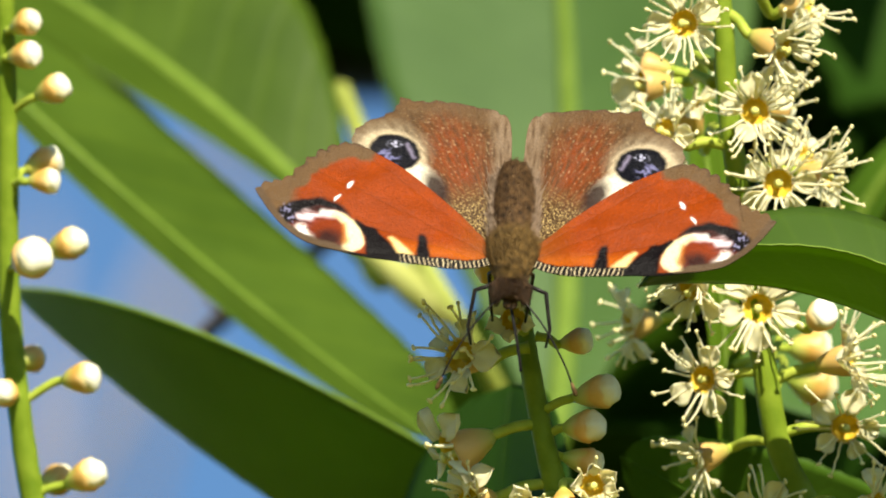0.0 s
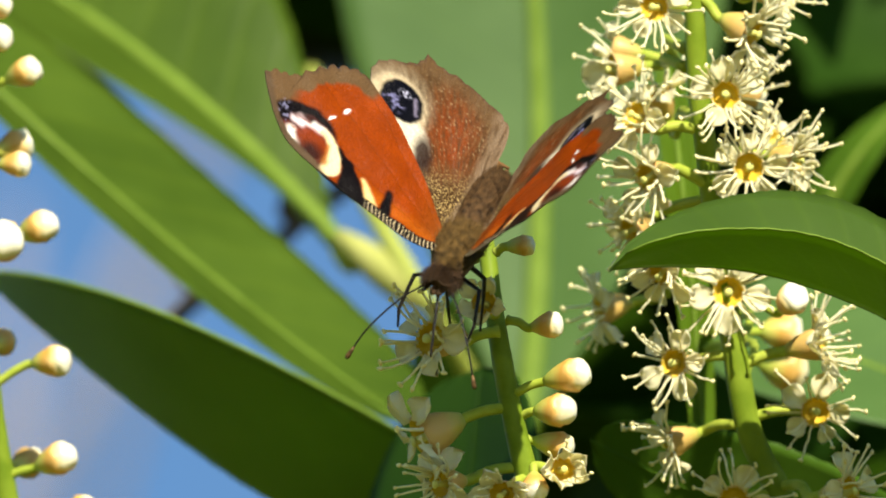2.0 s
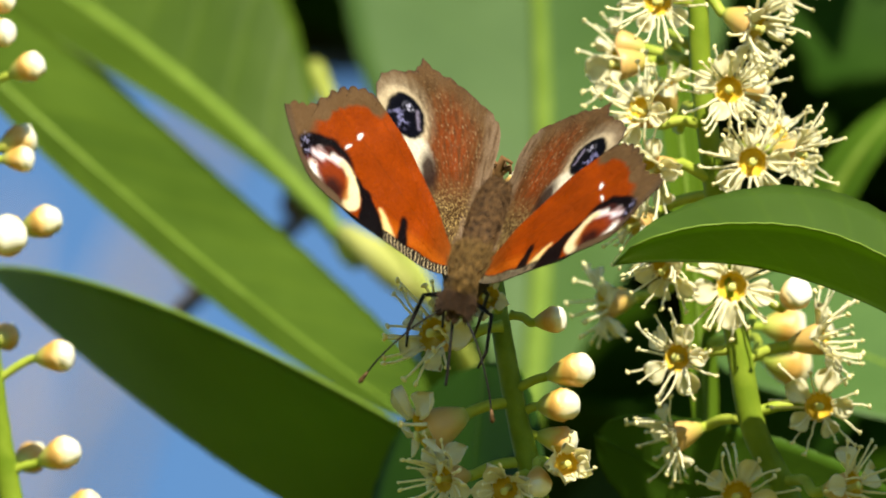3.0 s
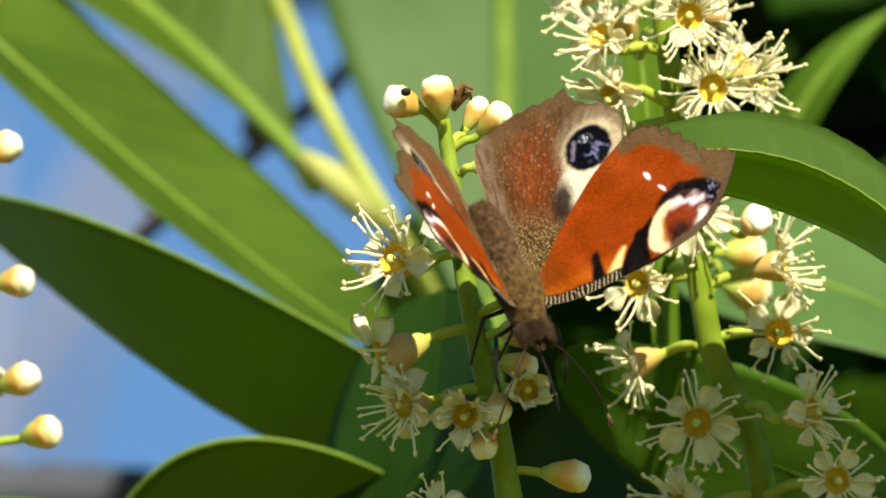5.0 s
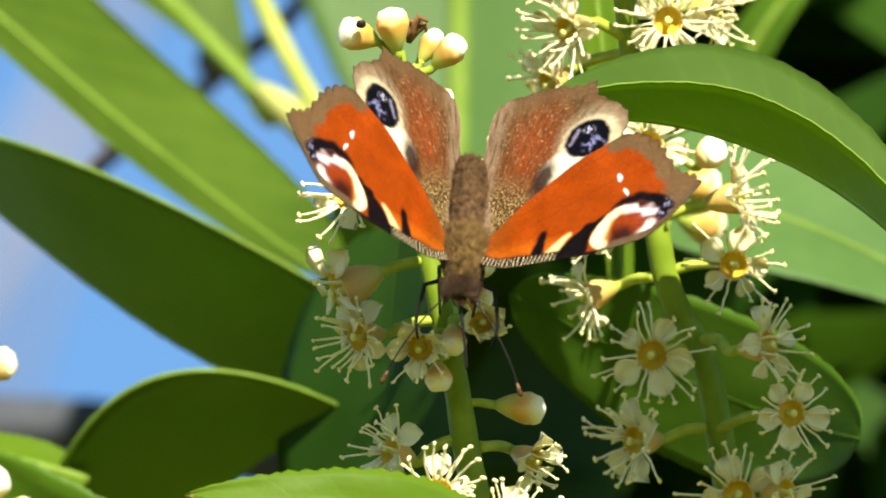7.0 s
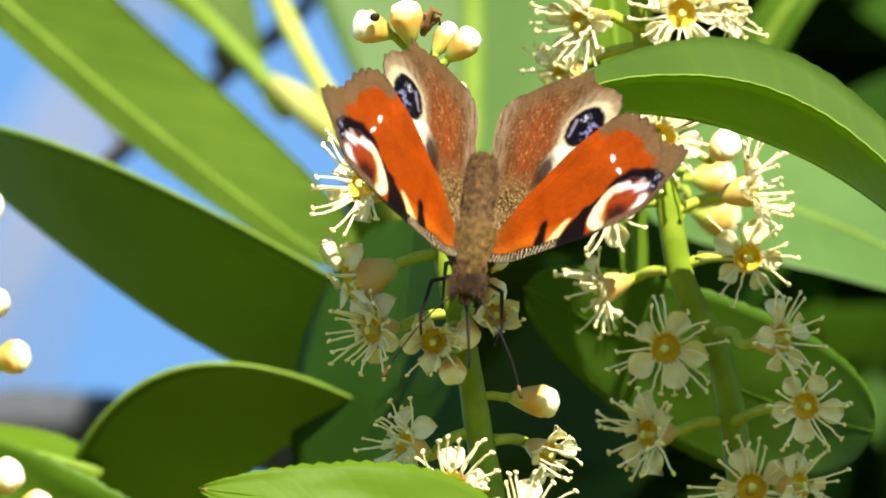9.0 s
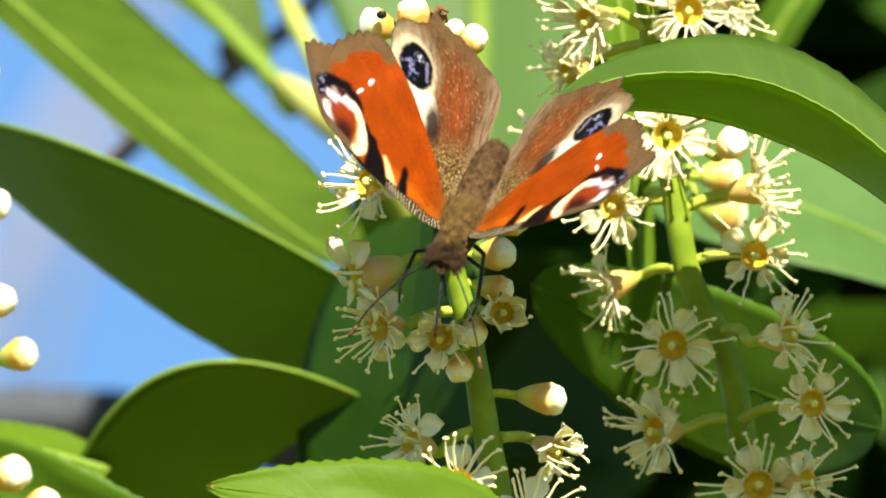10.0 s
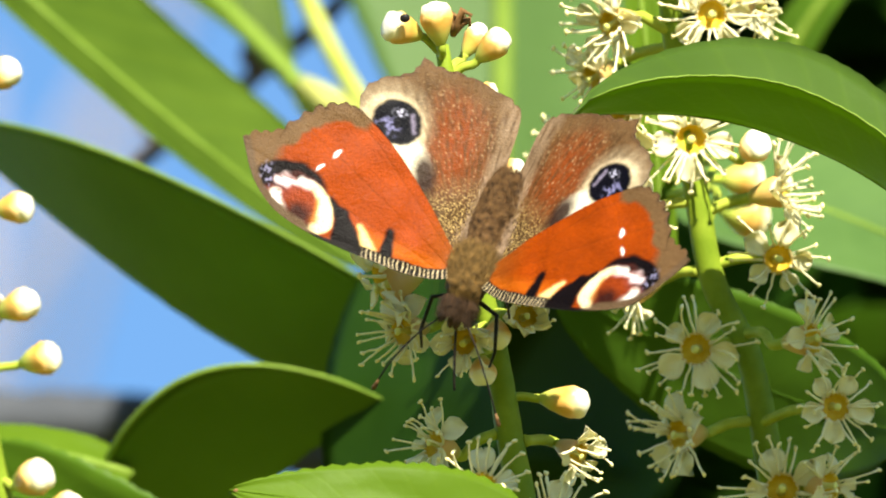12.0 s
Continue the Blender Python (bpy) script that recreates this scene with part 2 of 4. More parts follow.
def petal_mesh(k, length=3.1, width=3.0):
    bm = bmesh.new()
    r = random.Random(k)
    cols, rows = 6, 6
    for down in (0.0, 0.08):
        grid = []
        for i in range(rows + 1):
            s = i / rows
            h = width / 2 * (0.34 + 0.66 * math.sin(math.pi / 2 * min(1.0, s / 0.55))) * max(0.12, math.sqrt(max(0.0, 1 - (max(0.0, s - 0.52) / 0.48) ** 2)))
            row = []
            for j in range(cols + 1):
                w = j / cols * 2 - 1
                cup = 0.45 * w * w + 0.35 * math.sin(s * 3) + 0.65 * noise.noise((s * 2 + k, w * 2, k * 1.7))
                row.append(bm.verts.new((h * w, s * length * (1 - 0.04 * w * w), cup - down)))
            grid.append(row)
        for i in range(rows):
            for j in range(cols):
                q = (grid[i][j], grid[i][j + 1], grid[i + 1][j + 1], grid[i + 1][j])
                bm.faces.new(q if not down else q[::-1])
        if down:
            e = [x for x in top[0]], [x for x in grid[0]]
            loops = []
            for g in (top, grid):
                loops.append(g[0] + [g[i][cols] for i in range(1, rows + 1)] + g[rows][cols - 1::-1] + [g[i][0] for i in range(rows - 1, 0, -1)])
            for i in range(len(loops[0])):
                j = (i + 1) % len(loops[0])
                bm.faces.new((loops[0][i], loops[1][i], loops[1][j], loops[0][j]))
        top = grid
    ob = part("petal", bm, PETAL)
    me = ob.data
    bpy.data.objects.remove(ob)
    return me


def stamen_mesh(k):
    r = random.Random(40 + k)
    bm = bmesh.new()
    length = r.uniform(2.8, 5.2)
    side = r.uniform(-1.5, 1.5)
    pts = [(side * (s / 5) ** 2, r.uniform(-0.1, 0.1), length * s / 5) for s in range(6)]
    tube(bm, pts, [0.17, 0.15, 0.14, 0.13, 0.12, 0.11], 6)
    m = Matrix.Translation(pts[-1]) @ pose(0, 0, 0, r.uniform(40, 90), 0, r.uniform(0, 180))
    lathe(bm, [(0.05, -0.36), (0.17, -0.25), (0.22, 0.0), (0.17, 0.23), (0.05, 0.34)], 6, m, [1] * 4)
    ob = part("stamen", bm, [FILAMENT, ANTHER])
    me = ob.data
    bpy.data.objects.remove(ob)
    return me


PETALS = [petal_mesh(k, 2.2 + 0.2 * k, 2.3 + 0.18 * k) for k in range(5)]
STAMENS = [stamen_mesh(k) for k in range(12)]


def cup_mesh():
    bm = bmesh.new()
    lathe(bm, [(0.55, -3.5), (0.85, -3.0), (1.3, -2.0), (1.62, -0.9), (1.78, 0.0), (1.64, 0.1)], 14, None, [0] * 5, 0.05, 2, (True, False))
    lathe(bm, [(1.64, 0.1), (1.5, -0.25), (1.36, -0.7), (1.15, -1.05), (0.5, -1.15)], 14, None, [1] * 4, 0.05, 2, (False, True))
    bmesh.ops.remove_doubles(bm, verts=bm.verts, dist=0.02)
    ob = part("flower", bm, [CUP, NECTAR])
    me = ob.data
    bpy.data.objects.remove(ob)
    return me


def pistil_mesh():
    bm = bmesh.new()
    tube(bm, [(0, 0, -1.4), (0.05, 0, -0.6), (0, 0.05, 0.5)], [0.6, 0.34, 0.25], 8)
    lathe(bm, [(0.2, 0.35), (0.42, 0.55), (0.46, 0.72), (0.22, 0.85)], 10)
    ob = part("pistil", bm, PISTIL)
    me = ob.data
    bpy.data.objects.remove(ob)
    return me


def bud_mesh(k):
    """A closed bud: a cup that opens into five blunt lobes, and the ball of folded petals in it."""
    bm = bmesh.new()
    uv = bm.loops.layers.uv.verify()
    sides, rings = 20, []
    r = random.Random(90 + k)
    top = r.uniform(4.9, 5.5)
    profile = [(0.5, 0.0), (0.8, 0.45), (1.25, 1.2), (1.62, 2.1), (1.86, 2.9), (1.93, 3.3), (1.80, 3.55), (1.72, 3.75), (1.70, 4.1), (1.42, 4.6), (0.95, top - 0.25), (0.4, top - 0.05)]
    for i, (rad, h) in enumerate(profile):
        ring = []
        for q in range(sides):
            a = 2 * math.pi * q / sides
            lobe = math.cos(5 * a + k)
            rr, hh = rad, h
            if 4 <= i <= 6:
                hh += 0.22 * lobe
            if i >= 7:
                rr *= 1 + 0.05 * math.cos(5 * a + k + 1.8) + 0.05 * math.cos(3 * a + h * 1.2 + k)
            rr *= 1 + 0.07 * noise.noise((math.cos(a) * 1.4 + k * 3, math.sin(a) * 1.4, h * 0.5))
            ring.append(bm.verts.new((rr * math.cos(a), rr * math.sin(a), hh)))
        rings.append(ring)
    heights = [0, 0.10, 0.22, 0.36, 0.48, 0.56, 0.60, 0.70, 0.78, 0.86, 0.94, 1.0]
    for i, (a, b) in enumerate(zip(rings, rings[1:])):
        for q in range(sides):
            f = bm.faces.new((a[q], a[(q + 1) % sides], b[(q + 1) % sides], b[q]))
            for loop, v in zip(f.loops, (heights[i], heights[i], heights[i + 1], heights[i + 1])):
                loop[uv].uv = (q / sides, v)
    for ring, v in ((rings[0][::-1], 0.0), (rings[-1], 1.0)):
        for loop in bm.faces.new(ring).loops:
            loop[uv].uv = (0.5, v)
    ob = part("bud", bm, BUD)
    me = ob.data
    bpy.data.objects.remove(ob)
    return me


CUP_MESH, PISTIL_MESH = cup_mesh(), pistil_mesh()
BUDS = [bud_mesh(k) for k in range(4)]


def raceme(label, spine, radius):
    thing = tagged(new("flower_raceme"), label, "flower spike", "laurel flower spikes")
    thing.matrix_world = BUSH
    pts = curve(spine, 6)
    bm = bmesh.new()
    n = len(pts) - 1
    tube(bm, pts, [radius[0] + (radius[1] - radius[0]) * i / n + 0.12 * noise.noise((i * 0.9, radius[0], 0)) for i in range(n + 1)], 12)
    part("stem", bm, STEM, thing)
    return thing


def stalk(thing, root, end, way, r=0.62):
    root, end = Vector(root), Vector(end)
    reach = (end - root).length
    bm = bmesh.new()
    tube(bm, curve([root, root.lerp(end, 0.5) + Vector((0, 0, 0.06 * reach)), end - Vector(way).normalized() * 0.15 * reach, end + Vector(way).normalized() * 0.3], 4), [r * 1.25] + [r] * 11 + [r * 1.15], 8)
    part("pedicel", bm, STALK, thing)


def flower(thing, root, centre, way, size=1.0, stamens=22, spread=(22, 92), petals=5, reflex=(78, 128), seed=0):
    """An open flower whose rim is centred at centre and which looks along way, on a stalk from root."""
    r = random.Random(seed * 13 + 5)
    way = Vector(way).normalized()
    m = Matrix.Translation(mm(*centre)) @ frame_of(way) @ pose(0, 0, 0, 0, 0, r.uniform(0, 72)) @ Matrix.Scale(size, 4)
    f = shared("flower", CUP_MESH, thing, m)
    if root is not None:
        stalk(thing, root, Vector(centre) - way * 3.4 * size, way)
    for k in range(petals):
        a = 72 * k + r.uniform(-10, 10)
        tilt = 90 - r.uniform(*reflex)
        shared("petal", r.choice(PETALS), f, pose(0, 0, 0, 0, 0, a) @ pose(0, 1.6 * MM, 0.02 * MM, tilt, r.uniform(-12, 12), 0))
    for k in range(stamens):
        a = 360 * k / stamens + r.uniform(-9, 9)
        lean = r.uniform(*spread)
        shared("stamen", r.choice(STAMENS), f, pose(0, 0, 0, 0, 0, a) @ pose(1.52 * MM, 0, -0.1 * MM, 0, lean, 0) @ pose(0, 0, 0, 0, 0, r.uniform(-60, 60)))
    shared("pistil", PISTIL_MESH, f, pose(0, 0, 0, r.uniform(-8, 8), r.uniform(-8, 8), 0))
    return f


def bud(thing, root, base, tip, fat=1.0, seed=0):
    base, tip = Vector(base), Vector(tip)
    way = tip - base
    k = way.length / 5.4
    m = Matrix.Translation(mm(*base)) @ frame_of(way) @ Matrix.Diagonal((k * fat, k * fat, k, 1))
    ob = shared("bud", BUDS[seed % 4], thing, m)
    if root is not None:
        stalk(thing, root, base, way, 0.5)
    return ob


# ---- the hedge's leaves ----
laurel_leaf("long laurel leaf, its dark half turned from the sun", (-62.1, 160, 9.8), (1.3, 127, -17.2), 53.9, (0.07, -0.88, 0.28), LEAF_UNDER, bend=19.5, sway=-2.4, fold=-75.4, seed=2, blunt=1.395, tipness=0.55, twist=-8.6, rib=0.3, group="hedge leaves")
laurel_leaf("long sunlit laurel leaf with a pale midrib", (-78.7, 225, 48.5), (-11.5, 185, -8.4), 30.9, (0.68, -0.50, 0.52), LEAF, bend=-5.1, sway=6.7, fold=14.2, seed=3, blunt=0.633, tipness=0.36, twist=15.0, rib=0.55, group="hedge leaves")
laurel_leaf("sunlit laurel leaf joined to a pale shoot", (-20.3, 275, 13.6), (-84.8, 320, 59.9), 43.4, (0.49, -0.76, 0.48), LEAF, bend=5.0, sway=-1.9, fold=25.3, seed=4, stalk=3, rib=1.7, blunt=1.033, tipness=1.2, twist=-19.5, group="hedge leaves")
laurel_leaf("broad upright laurel leaf with a pale midrib, out of focus", (2.7, 330, -11.0), (-1.9, 360, 94.3), 51.8, (-0.05, -0.95, 0.3), LEAF_GREY, bend=-4, sway=-3.9, fold=10, seed=5, rib=2.3, blunt=1.377, tipness=0.72, group="hedge leaves")
laurel_leaf("round-topped laurel leaf with a bright rim", (-42.7, 120, -31.7), (-8.6, 110, -23.6), 44.8, (0.02, -0.88, 0.43), LEAF_UNDER, bend=10.1, sway=4.7, fold=-70, seed=6, rib=0.5, group="hedge leaves")
laurel_leaf("hanging grey-green laurel leaf in the shade", (-2.5, 110, -1.5), (-3.5, 100, -54), 33.0, (-0.7, -0.65, -0.3), LEAF_SHADED, bend=2, fold=8, seed=7, rib=0, blunt=0.8, tipness=0.5, group="hedge leaves")
laurel_leaf("keeled laurel leaf folded along its midrib, with a pale toothed margin", (58.6, -7.5, -9.5), (11.81, -8.5, 9.4), 29.8, (0.02, -0.18, 0.95), LEAF_GLOSS, bend=4.0, sway=-15.2, fold=31.5, twist=0.8, seed=8, rib=0.3, blunt=1.249, tipness=0.458, teeth=0.35, margin=0.12, group="hedge leaves")
toothed = laurel_leaf("bright finely toothed laurel leaf with a dry spot", (7.94, -24, -38.55), (-25.8, -28, -31.42), 13.5, (0.0, -0.88, 0.45), LEAF_YOUNG, bend=2, sway=0, fold=6, seed=9, rib=0, teeth=0.5, group="hedge leaves")
for at, size in (((-11.45, -27.9, -32.9), 0.5), ((-25.0, -28.15, -31.52), 0.35)):
    bm = bmesh.new()
    bmesh.ops.create_icosphere(bm, subdivisions=2, radius=size, matrix=Matrix.Translation(at) @ frame_of((0.11, -0.86, 0.5)) @ Matrix.Diagonal((1.0, 0.6, 0.25, 1)))
    for v in bm.verts:
        v.co += noise.noise_vector(v.co * 2.0) * 0.12
    part("dry_spot", bm, DRY, toothed, "dry brown spot")
laurel_leaf("drooping laurel leaf, half in the shade", (10.0, 60, -9.8), (49.8, 50, -26.2), 20.4, (-0.35, -0.85, -0.3), LEAF_HALF_SHADED, bend=-16.8, sway=-9.5, fold=0, seed=10, rib=0, blunt=1.022, tipness=0.48, group="hedge leaves")
laurel_leaf("broad pale laurel leaf behind, out of focus", (25.5, 170, 3.8), (68.6, 160, -14.1), 31.80, (0.3, -0.6, 0.75), LEAF_GREY, bend=3, fold=8, seed=11, rib=0.4, group="hedge leaves")
laurel_leaf("laurel leaf far behind, out of focus", (38.2, 240, 13.4), (52.9, 240, 33.0), 7.70, (-0.6, -0.6, 0.1), LEAF_DARK, bend=3, fold=8, seed=12, rib=1.0, group="hedge leaves")
laurel_leaf("short pale laurel leaf beside the round-topped one", (-39.1, 118, -32.0), (-64.5, 115, -27.0), 8.59, (0.0, -0.6, 0.8), LEAF_YOUNG, bend=1, fold=6, seed=13, rib=0.7, group="hedge leaves")
laurel_leaf("narrow green laurel leaf beneath the buds", (-57.4, 98, -30.4), (-21.3, 92, -44.0), 11.13, (-0.6, -0.75, 0.1), LEAF_DARK, bend=3, fold=8, seed=14, rib=0, teeth=0.45, group="hedge leaves")

laurel_leaf("narrow sunlit laurel leaf between the flowers", (19.0, 92, 34.0), (23.6, 86, -22.0), 4.4, (0.25, -0.75, 0.6), LEAF_YOUNG, bend=2, fold=6, seed=16, rib=0.3, tipness=0.4, group="hedge leaves")

# the pale shoot from which two of the leaves grow
shoot = tagged(new("shoot"), "pale yellow-green shoot with a swollen joint", "twig")
shoot.matrix_world = BUSH
bm = bmesh.new()
tube(bm, curve([(-24.4, 310, 36.0), (-22.2, 294, 31.0), (-20.1, 285, 25.7), (-16.6, 276, 18.6), (-13.1, 270, 12.6), (-9.6, 268, 6.8), (-4.0, 275, -3.0)], 8), 1.25, 12)
part("stem", bm, PALE_SHOOT, shoot)
bm = bmesh.new()
lathe(bm, [(1.0, -7.5), (1.5, -5.0), (2.0, -2), (2.35, 1.5), (2.2, 4.5), (1.3, 8)], 14, Matrix.Translation((-15.2, 271, 10.9)) @ frame_of(Vector((-9.8, 268, 6.6)) - Vector((-20.6, 274, 15.0))), None, 0.12, 3)
part("joint", bm, CREAM_BARK, shoot, "swollen cream joint")

# ---- behind: the hedge's shaded inside, a twig, and what stands beyond the garden ----
def hedge():
    thing = tagged(new("laurel_hedge"), "dense inside of the laurel hedge, its shade put into dark colours", "hedge", kind="stuff")
    thing.matrix_world = BUSH
    r = random.Random(11)
    bm = bmesh.new()
    uv = bm.loops.layers.uv.verify()

    def small_leaf(p, way, up, length, width):
        way, up = way.normalized(), up.normalized()
        side = way.cross(up).normalized()
        up = side.cross(way)
        rows = []
        for i in range(9):
            s = i / 8
            h = max(0.4, math.sin(math.pi * s ** 0.6) * width / 2)
            c = p + way * length * s + up * length * 0.1 * math.sin(3 * s)
            rows.append([bm.verts.new(c + side * h + up * 0.2 * h), bm.verts.new(c), bm.verts.new(c - side * h + up * 0.2 * h)])
        for i, (a, b) in enumerate(zip(rows, rows[1:])):
            for k in (0, 1):
                f = bm.faces.new((a[k], a[k + 1], b[k + 1], b[k]))
                for loop, (u, v) in zip(f.loops, ((i, k), (i, k + 1), (i + 1, k + 1), (i + 1, k))):
                    loop[uv].uv = (u / 8, v / 2)

    # boxes from z 105 up: unseen leaves added to keep sun off the hollow
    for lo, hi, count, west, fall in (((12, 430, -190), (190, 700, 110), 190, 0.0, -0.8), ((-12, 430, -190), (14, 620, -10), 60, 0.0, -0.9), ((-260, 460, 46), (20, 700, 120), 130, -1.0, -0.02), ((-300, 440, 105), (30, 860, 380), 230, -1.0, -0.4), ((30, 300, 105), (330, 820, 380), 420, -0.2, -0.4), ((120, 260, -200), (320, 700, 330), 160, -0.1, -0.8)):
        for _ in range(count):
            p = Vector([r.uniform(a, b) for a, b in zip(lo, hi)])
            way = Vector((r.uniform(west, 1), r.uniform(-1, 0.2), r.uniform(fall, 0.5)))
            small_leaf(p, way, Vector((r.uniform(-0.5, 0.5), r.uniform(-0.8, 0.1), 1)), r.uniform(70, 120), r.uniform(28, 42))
    tagged(part("foliage", bm, LEAF_SHADED, thing), kind="stuff")
    # near-black slabs that stand for the deep shade inside the hedge
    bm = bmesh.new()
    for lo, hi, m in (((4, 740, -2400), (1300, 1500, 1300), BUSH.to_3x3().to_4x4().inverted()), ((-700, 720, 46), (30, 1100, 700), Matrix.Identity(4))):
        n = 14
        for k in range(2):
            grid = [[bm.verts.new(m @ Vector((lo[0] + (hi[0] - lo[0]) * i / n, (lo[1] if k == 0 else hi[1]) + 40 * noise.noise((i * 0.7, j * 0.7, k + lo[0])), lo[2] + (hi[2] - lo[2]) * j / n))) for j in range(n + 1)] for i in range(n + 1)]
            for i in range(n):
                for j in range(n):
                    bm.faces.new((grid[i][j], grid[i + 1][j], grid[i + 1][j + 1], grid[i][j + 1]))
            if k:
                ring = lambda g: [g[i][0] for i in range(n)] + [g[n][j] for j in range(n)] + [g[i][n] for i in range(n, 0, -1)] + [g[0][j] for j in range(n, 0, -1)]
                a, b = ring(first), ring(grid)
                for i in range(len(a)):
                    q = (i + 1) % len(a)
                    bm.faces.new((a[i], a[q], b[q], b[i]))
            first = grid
    tagged(part("shade_core", bm, SHADE_CORE, thing), kind="stuff")

    # the sunlit skin of leaves round the hedge; the hollow behind the shoots stays open
    turn = BUSH.to_3x3().inverted()
    verts, faces = [], []

    def skin(lo, hi, turned, faces_wanted, keep):
        size = [b - a for a, b in zip(lo, hi)]
        for axis, end in faces_wanted:
            u, w = [k for k in range(3) if k != axis]
            for _ in range(int(size[u] * size[w] / 1500)):
                p = Vector((0, 0, 0))
                p[axis] = (lo, hi)[end][axis]
                p[u], p[w] = lo[u] + size[u] * r.random(), lo[w] + size[w] * r.random()
                if not keep(p, axis):
                    continue
                out = Vector((0, 0, 0))
                out[axis] = 1 if end else -1
                way = (out * 0.7 + Vector((r.uniform(-1, 1), r.uniform(-1, 1), r.uniform(-1.0, 0.6)))).normalized()
                up = (out + Vector((r.uniform(-0.5, 0.5), r.uniform(-0.5, 0.5), 0.9))).normalized()
                if turned:
                    p, way, up = turn @ p, turn @ way, turn @ up
                side = way.cross(up).normalized()
                up = side.cross(way)
                length, wide, n = r.uniform(80, 130), r.uniform(30, 46), len(verts)
                for i, h in enumerate((0.06, 0.75, 1.0, 0.7, 0.05)):
                    c = p + way * (length * i / 4) + up * (length * 0.1 * math.sin(0.75 * i))
                    for q in (1, 0, -1):
                        verts.append((c + side * (q * h * wide / 2) + up * (abs(q) * h * wide * 0.12)) * MM)
                for i in range(4):
                    for q in (0, 1):
                        k = n + i * 3 + q
                        faces.append((k, k + 1, k + 4, k + 3))

    skin((4, 740, -2380), (1300, 1500, 1300), True, ((1, 0), (1, 1), (0, 1), (0, 0), (2, 1)), lambda p, axis: p.x > 420 or p.z < -350 or (p.x > 160 and p.z > 900))
    skin((-700, 720, 46), (30, 1100, 700), False, ((1, 0), (1, 1), (0, 0), (2, 1)), lambda p, axis: p.z > 330)
    me = bpy.data.meshes.new("outer_foliage")
    me.from_pydata([tuple(v) for v in verts], [], faces)
    me.materials.append(LEAF_DARK)
    outer = tagged(new("outer_foliage", me), kind="stuff")
    outer.parent = thing


# almost black: the shade between the twigs is put into this colour
SHADE_CORE = plain_material("hedge_shade", [(0.3, (0.005, 0.009, 0.003)), (0.7, (0.012, 0.017, 0.006))], 60, 0.9)
PALE_BARK = plain_material("pale_bark", [(0.3, (0.17, 0.145, 0.15)), (0.7, (0.27, 0.24, 0.245))], 20, 0.9)
SLATE_BARK = plain_material("slate_grey_bark", [(0.3, (0.035, 0.040, 0.050)), (0.7, (0.065, 0.070, 0.085))], 120, 0.85)
BARK = plain_material("brown_bark", [(0.3, (0.05, 0.035, 0.025)), (0.7, (0.11, 0.085, 0.065))], 200, 0.85)
hedge()

bm = bmesh.new()
tube(bm, curve([(-47.4, 390, -2.2), (-43.6, 390, 4.2), (-40.6, 390, 7.2), (-27.9, 390, 16.5), (-16.7, 395, 26.4), (-10.8, 400, 37.7)], 8), [1.15 + 0.5 * noise.noise((i * 0.8, 1, 1)) for i in range(41)], 9)
twig = tagged(new("twig"), "bare brown twig behind the leaves", "twig")
twig.matrix_world = BUSH
part("stem", bm, BARK, twig)
for k, (root, end) in enumerate((((-40.6, 390, 7.2), (-42.4, 385, 10.6)), ((-33.9, 390, 12.1), (-31.7, 395, 1.6)), ((-27.9, 390, 16.5), (-29.8, 390, 19.6)))):
    bm = bmesh.new()
    tube(bm, curve([root, Vector(root).lerp(Vector(end), 0.5) + Vector((1, 0, 1)), end], 4), [1.1] * 4 + [1.5, 1.9, 2.0, 1.6, 0.7], 8)
    part("side_shoot", bm, BARK, twig)


branch = tagged(new("branch"), "dark bare branch low behind the leaves, out of focus", "branch")
branch.matrix_world = BUSH
bm = bmesh.new()
tube(bm, curve([(-112.2, 420, -28.5), (-78.2, 420, -28.8), (-59.4, 425, -29.1), (-44.3, 430, -29.8), (-18.0, 430, -34.0)], 6), [3.9 + 0.6 * noise.noise((i * 0.7, 3, 2)) for i in range(25)], 10)
part("limb", bm, SLATE_BARK, branch)


def bare_tree():
    thing = tagged(new("tree"), "distant bare grey-brown tree against the sky", "tree")
    thing.matrix_world = Matrix.Translation((-0.50, 13.0, 0))
    r = random.Random(5)
    trunk, crown = bmesh.new(), bmesh.new()

    def limb(bm, p, way, length, rad, depth):
        end = p + way * length
        mid = p.lerp(end, 0.5) + Vector((r.uniform(-1, 1), r.uniform(-1, 1), 0)) * length * 0.03
        tube(bm, [p, mid, end], [rad, rad * 0.8, rad * 0.5], 6)
        if depth:
            for _ in range(4 if depth > 1 else 5):
                w = (way + Vector((r.uniform(-0.8, 0.8), r.uniform(-0.8, 0.8), r.uniform(-0.15, 0.5)))).normalized()
                limb(crown, p.lerp(end, r.uniform(0.55, 1.0)), w, length * r.uniform(0.16, 0.3) if depth == 4 else length * r.uniform(0.5, 0.75), rad * 0.5, depth - 1)

    limb(trunk, Vector((0, 0, 0)), Vector((0.005, 0, 1)), 8600, 26, 4)
    part("trunk", trunk, PALE_BARK, thing)
    tagged(part("crown", crown, PALE_BARK, thing, "bare branches"), kind="stuff")


bare_tree()


# never in view; added as ground whose tone sets the warm bounce light
GRASS = plain_material("mown_grass", [(0.3, (0.12, 0.125, 0.016)), (0.7, (0.185, 0.18, 0.030))], 6, 0.9)
bm = bmesh.new()
bmesh.ops.create_grid(bm, x_segments=40, y_segments=40, size=2000000)
ground = tagged(part("ground", bm, GRASS), "unseen grass ground below the hedge, toned for its bounce light", "grass", kind="structure")

